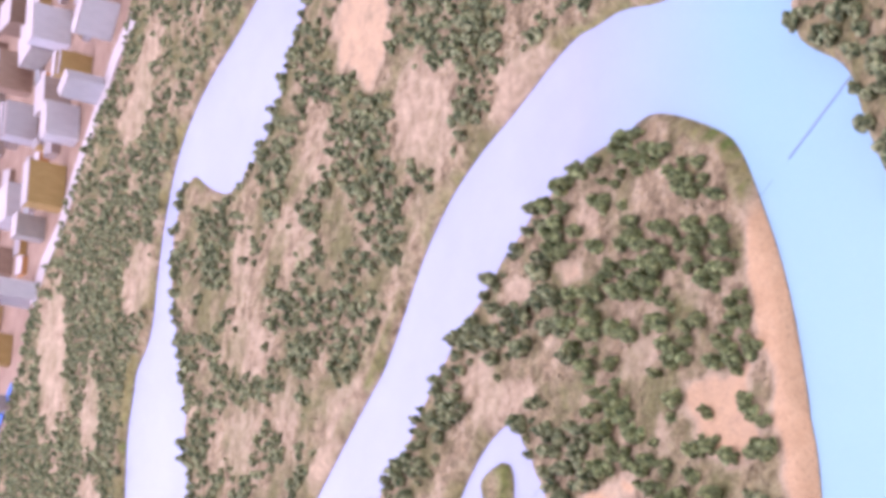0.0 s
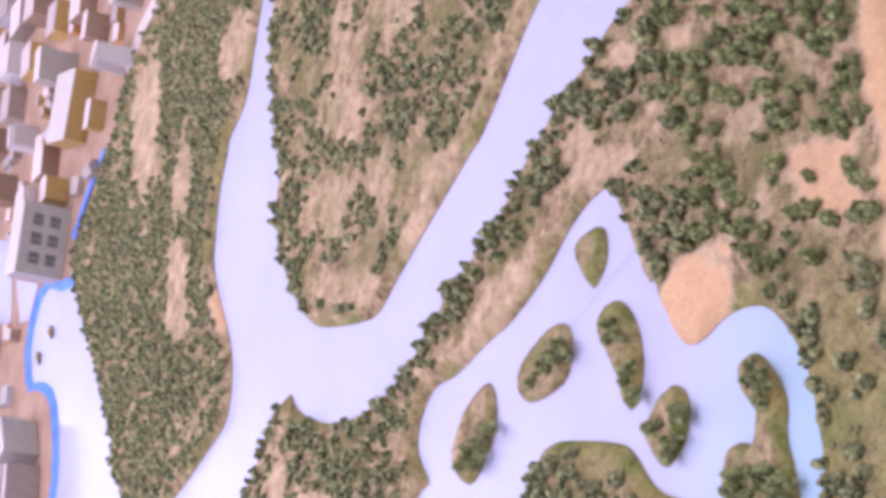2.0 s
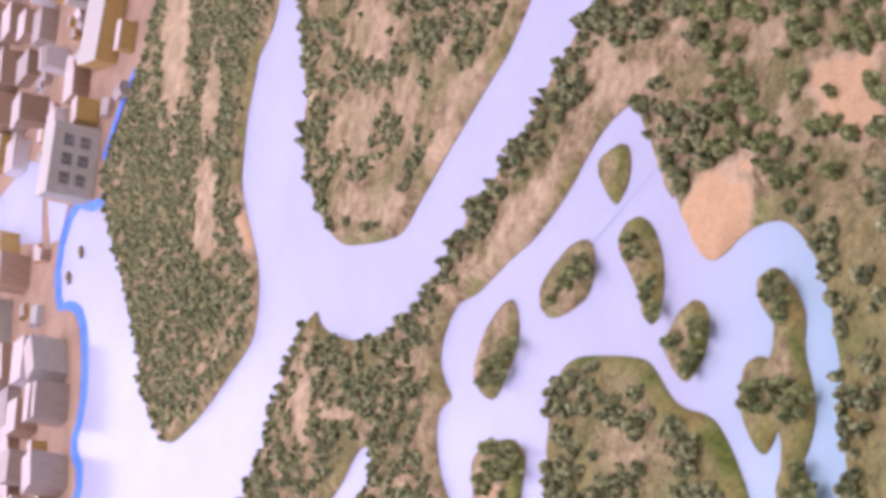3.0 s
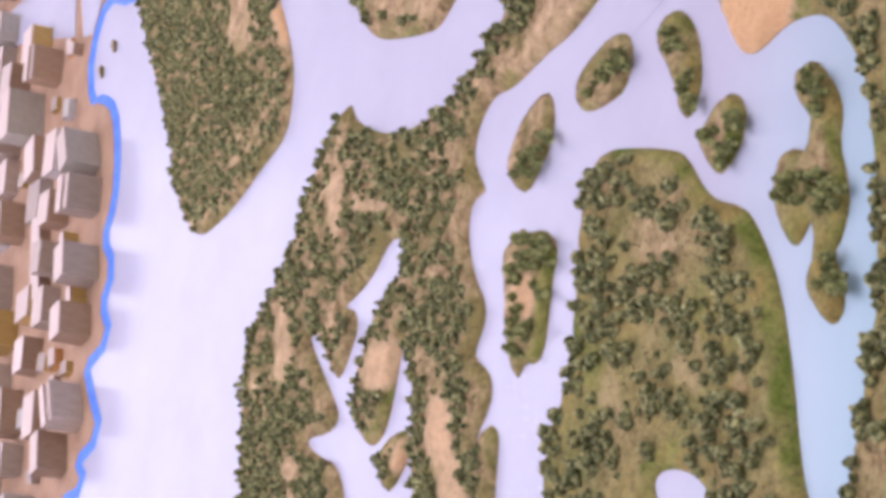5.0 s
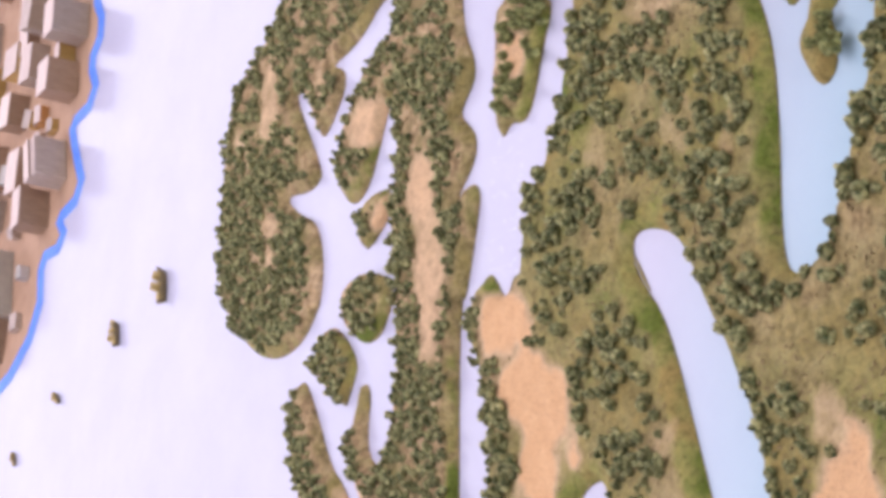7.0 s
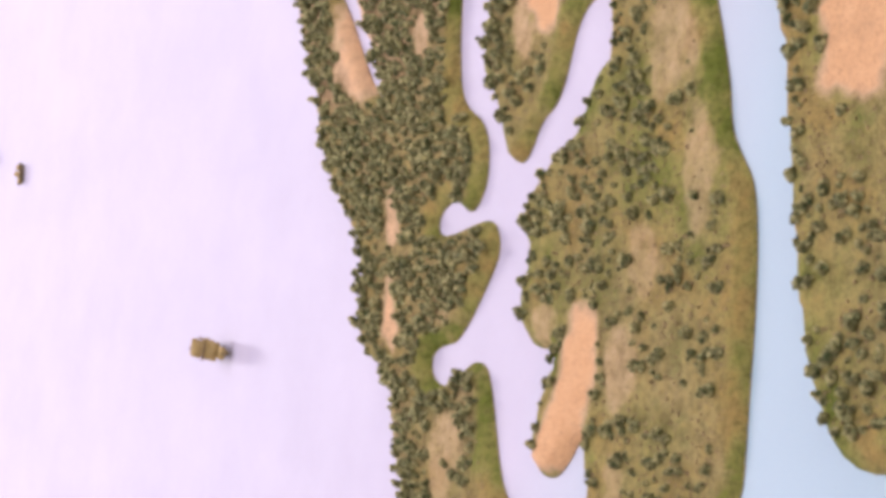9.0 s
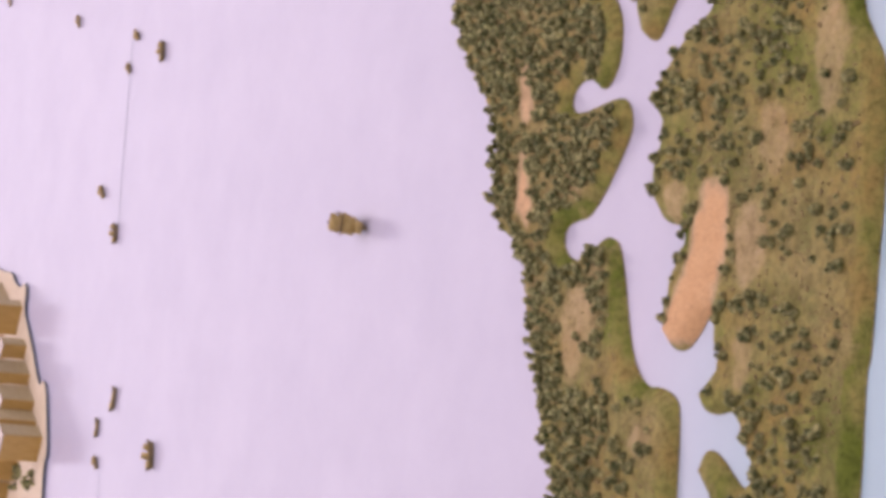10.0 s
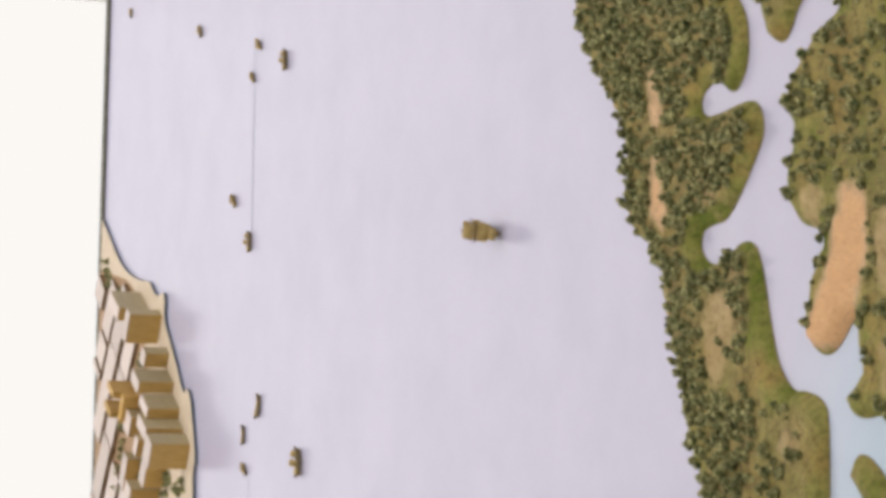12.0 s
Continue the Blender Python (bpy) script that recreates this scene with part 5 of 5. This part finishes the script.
for c0, c1 in cols:
    for lo_z, hi_z in rows_:
        pane = box("window", (c0 + 0.0004, 0.0030, lo_z + 0.0004), (c1 - 0.0004, 0.0038, hi_z - 0.0004), DARKPANE, hall, label="dark sunk window")
        mid_x = (c0 + c1) / 2
        box("mullion", (mid_x - 0.0005, 0.0022, lo_z + 0.0006), (mid_x + 0.0005, 0.0029, hi_z - 0.0006), GREYWALL, pane)
box("roof", (-hw / 2 - 0.001, -0.001, hh + 0.0002), (hw / 2 + 0.001, hd + 0.001, hh + 0.0018), ROOF, hall, 0.0003)

# a strip of canal beside the hall
mesh_object("canal", [(1.376, 1.748, 0.0066), (1.382, 1.754, 0.0066), (1.352, 1.808, 0.0066), (1.342, 1.802, 0.0066), (1.322, 1.846, 0.0066), (1.313, 1.838, 0.0066)], [(0, 1, 2, 3), (3, 2, 4, 5)], BLUE_QUAY, town_east, "blue painted canal strip")

mesh_object("canal", [(1.500, 1.862, 0.0066), (1.510, 1.866, 0.0066), (1.548, 1.894, 0.0066), (1.540, 1.900, 0.0066)], [(0, 1, 2, 3)], BLUE_QUAY, town_east, "blue painted canal strip")

# town trees
town_rng = random.Random(6)
TOWN_TREES = [
    (-0.042, 2.577), (-0.061, 2.57), (-0.071, 2.576), (-0.081, 2.575), (-0.091, 2.588), (-0.101, 2.587), (-0.116, 2.585), (-0.123, 2.562), (-0.119, 2.568),
    (-0.075, 2.535), (-0.07, 2.509), (-0.067, 2.483), (-0.074, 2.456), (-0.077, 2.444), (-0.075, 2.492), (-0.086, 2.474), (-0.089, 2.46), (-0.097, 2.48),
    (-0.091, 2.37), (-0.098, 2.36), (-0.103, 2.369), (-0.098, 2.318), (-0.107, 2.326), (-0.107, 2.308), (-0.104, 2.336), (-0.116, 2.377), (0.042, 2.492),
    (0.033, 2.489), (0.004, 2.512), (0.008, 2.528), (0.019, 2.508), (0.184, 2.724), (0.178, 2.708), (0.173, 2.695), (0.181, 2.702), (0.164, 2.677),
    (0.158, 2.67), (0.152, 2.671), (0.147, 2.659), (0.14, 2.662), (0.135, 2.649), (0.141, 2.644), (0.127, 2.606), (0.134, 2.632), (-0.069, 2.729),
]
tspots = []
for x, y in [p for p in TOWN_TREES if p[1] < 2.69]:
    for _ in range(2):
        tspots.append((x + town_rng.uniform(-0.004, 0.004), y + town_rng.uniform(-0.006, 0.006), TOWN_Z - 0.0005, town_rng.uniform(0.007, 0.0105)))
for _ in range(200):
    k = town_rng.randrange(len(grid))
    if ok[k]:
        tspots.append((grid[k][0] + 0.022, grid[k][1] + town_rng.uniform(-0.02, 0.02), TOWN_Z - 0.0005, town_rng.uniform(0.006, 0.011)))
wood("town_trees", tspots, "small dark green foam trees between model buildings", town_rng, BUSHY_DATA)


# ---- boats ----
def hull_mesh(length, beam, depth):
    """A boat's hull with pointed bow and stern and a sunk deck."""
    bm = bmesh.new()
    n = 9
    rings = []
    for i in range(n):
        u = i / (n - 1) * 2 - 1
        half = beam / 2 * max(0.06, (1 - abs(u) ** 2.4)) * (1.0 if u < 0 else 0.92)
        rise = depth * (1 + 0.75 * abs(u) ** 3)
        x = u * length / 2
        rings.append([bm.verts.new((x * 0.82, -half * 0.45, 0)), bm.verts.new((x, -half, rise)), bm.verts.new((x, -half * 0.78, rise)), bm.verts.new((x * 0.98, -half * 0.7, rise * 0.75)),
                      bm.verts.new((x * 0.98, half * 0.7, rise * 0.75)), bm.verts.new((x, half * 0.78, rise)), bm.verts.new((x, half, rise)), bm.verts.new((x * 0.82, half * 0.45, 0))])
    for a, b in zip(rings, rings[1:]):
        for k in range(8):
            bm.faces.new((a[k], b[k], b[(k + 1) % 8], a[(k + 1) % 8]))
    bm.faces.new(rings[0][::-1])
    bm.faces.new(rings[-1])
    bmesh.ops.recalc_face_normals(bm, faces=bm.faces)
    return bm


def sail_mesh(w, h, z, y, belly, thick=0.0005):
    """A billowed square sail across x at height z."""
    bm = bmesh.new()
    n, m_ = 7, 6
    g = [[[bm.verts.new(((i / (n - 1) - 0.5) * w * (1 - 0.12 * j / (m_ - 1)), y - belly * math.sin(math.pi * i / (n - 1)) * math.sin(math.pi * (0.15 + 0.75 * j / (m_ - 1))) + s * thick, z + h * j / (m_ - 1)))
           for j in range(m_)] for i in range(n)] for s in (0, 1)]
    for s in (0, 1):
        for i in range(n - 1):
            for j in range(m_ - 1):
                q = (g[s][i][j], g[s][i + 1][j], g[s][i + 1][j + 1], g[s][i][j + 1])
                bm.faces.new(q if s == 0 else q[::-1])
    for i in range(n - 1):
        bm.faces.new((g[0][i][0], g[1][i][0], g[1][i + 1][0], g[0][i + 1][0]))
        bm.faces.new((g[0][i][-1], g[0][i + 1][-1], g[1][i + 1][-1], g[1][i][-1]))
    for j in range(m_ - 1):
        bm.faces.new((g[0][0][j], g[0][0][j + 1], g[1][0][j + 1], g[1][0][j]))
        bm.faces.new((g[0][-1][j], g[1][-1][j], g[1][-1][j + 1], g[0][-1][j + 1]))
    return bm


def rod(a, b, r):
    bm = bmesh.new()
    d = Vector(b) - Vector(a)
    bmesh.ops.create_cone(bm, cap_ends=True, segments=6, radius1=r, radius2=r * 0.7, depth=d.length)
    bmesh.ops.transform(bm, matrix=Matrix.Translation((Vector(a) + Vector(b)) / 2) @ d.to_track_quat("Z", "Y").to_matrix().to_4x4(), verts=bm.verts)
    return bm


def boat(x, y, turn, length, sails):
    """A small carved boat: a slender hull with a raised stern, a deck house, and low billowed sails set along the hull."""
    e = new("boat")
    e.matrix_basis = Matrix.Translation((x, y, 0.0002)) @ Matrix.Rotation(radians(turn), 4, "Z")
    part("hull", hull_mesh(length * (1.22 if sails else 1.35), length * (0.30 if sails else 0.40), length * 0.17), BOATWOOD, e)
    box("deck_house", (-length * 0.46, -length * 0.09, length * 0.14), (-length * 0.24, length * 0.09, length * 0.27), SAILCLOTH, e, 0.0003)
    if not sails:
        box("cargo_hatch", (-length * 0.12, -length * 0.07, length * 0.14), (length * 0.30, length * 0.07, length * 0.20), SAILCLOTH, e, 0.0003)
    for k in range(sails):
        sx = (k - (sails - 1) / 2) * length * 0.34 + length * 0.08
        high = length * (0.48, 0.42, 0.36)[k % 3]
        mast = part("mast", rod((sx, 0, length * 0.1), (sx, 0, high), 0.0004), BARK, e)
        bm = sail_mesh(length * 0.29, high - length * 0.19, length * 0.18, 0.0, length * 0.07, 0.0006)
        bmesh.ops.rotate(bm, cent=(0, 0, length * 0.18), matrix=Matrix.Rotation(radians(-28 - 12 * k), 3, "Z") @ Matrix.Rotation(radians(-32), 3, "X"), verts=bm.verts)
        bmesh.ops.translate(bm, vec=(sx + 0.0006, 0, 0), verts=bm.verts)
        part("sail", bm, SAILCLOTH, mast)
    return tagged(e, "tiny carved wooden sailing boat on the painted water" if sails else "tiny slender wooden barge on the painted water", "boat", "model boats")


# x, y, turn, length
HARBOUR_BOATS = [(0.478, 2.606, 0, 0.011), (0.408, 2.299, 20, 0.014), (0.362, 2.086, 40, 0.014), (0.334, 2.001, 4, 0.019), (0.33, 2.104, 30, 0.013), (0.205, 2.157, 35, 0.016),
                 (0.158, 2.101, 4, 0.019), (-0.011, 2.06, -8, 0.02), (-0.041, 2.107, 4, 0.016), (-0.076, 2.1, 35, 0.014), (-0.063, 1.933, 8, 0.025)]
CHANNEL_BOATS = [(0.623, 1.694, 8, 0.031), (0.606, 1.801, 14, 0.024), (0.579, 1.951, 40, 0.017), (0.541, 2.066, 20, 0.015), (1.241, 1.917, 0, 0.014), (1.228, 1.955, 0, 0.014)]
BARGES = (7, 8)
for k, (x, y, turn, ln) in enumerate(HARBOUR_BOATS + CHANNEL_BOATS):
    boat(x, y, turn, ln, 0 if k in BARGES else 2 + (k % 5 == 2))

ship = tagged(new("sailing_ship"), "carved wooden three-masted ship with billowed sails on the water", "ship")
ship.matrix_basis = Matrix.Translation((0.130, 1.500, 0.0002)) @ Matrix.Rotation(radians(-14), 4, "Z")
bm = hull_mesh(0.034, 0.012, 0.0055)
bmesh.ops.rotate(bm, cent=(0, 0, 0), matrix=Matrix.Rotation(radians(-90), 3, "Z"), verts=bm.verts)
part("hull", bm, BOATWOOD, ship)
box("sterncastle", (-0.0045, -0.016, 0.005), (0.0045, -0.009, 0.0095), SAILCLOTH, ship, 0.0006, "pale carved sterncastle")
for my, top_, low, high in ((-0.007, 0.031, 0.0095, 0.0075), (0.002, 0.027, 0.0085, 0.006), (0.010, 0.022, 0.007, 0.004)):
    mast = part("mast", rod((0, my, 0.003), (0, my, top_), 0.0005), BARK, ship)
    part("sail", sail_mesh(0.0150, low, 0.0085, my - 0.001, 0.0042), SAILCLOTH, mast)
    part("sail", sail_mesh(0.0125, high, 0.0115 + low, my - 0.001, 0.0030), SAILCLOTH, mast)
    part("yard", rod((-0.0082, my - 0.0015, 0.0098 + low), (0.0082, my - 0.0015, 0.0098 + low), 0.0008), BARK, mast)
part("bowsprit", rod((0, 0.014, 0.006), (0, 0.024, 0.010), 0.0004), BARK, ship)
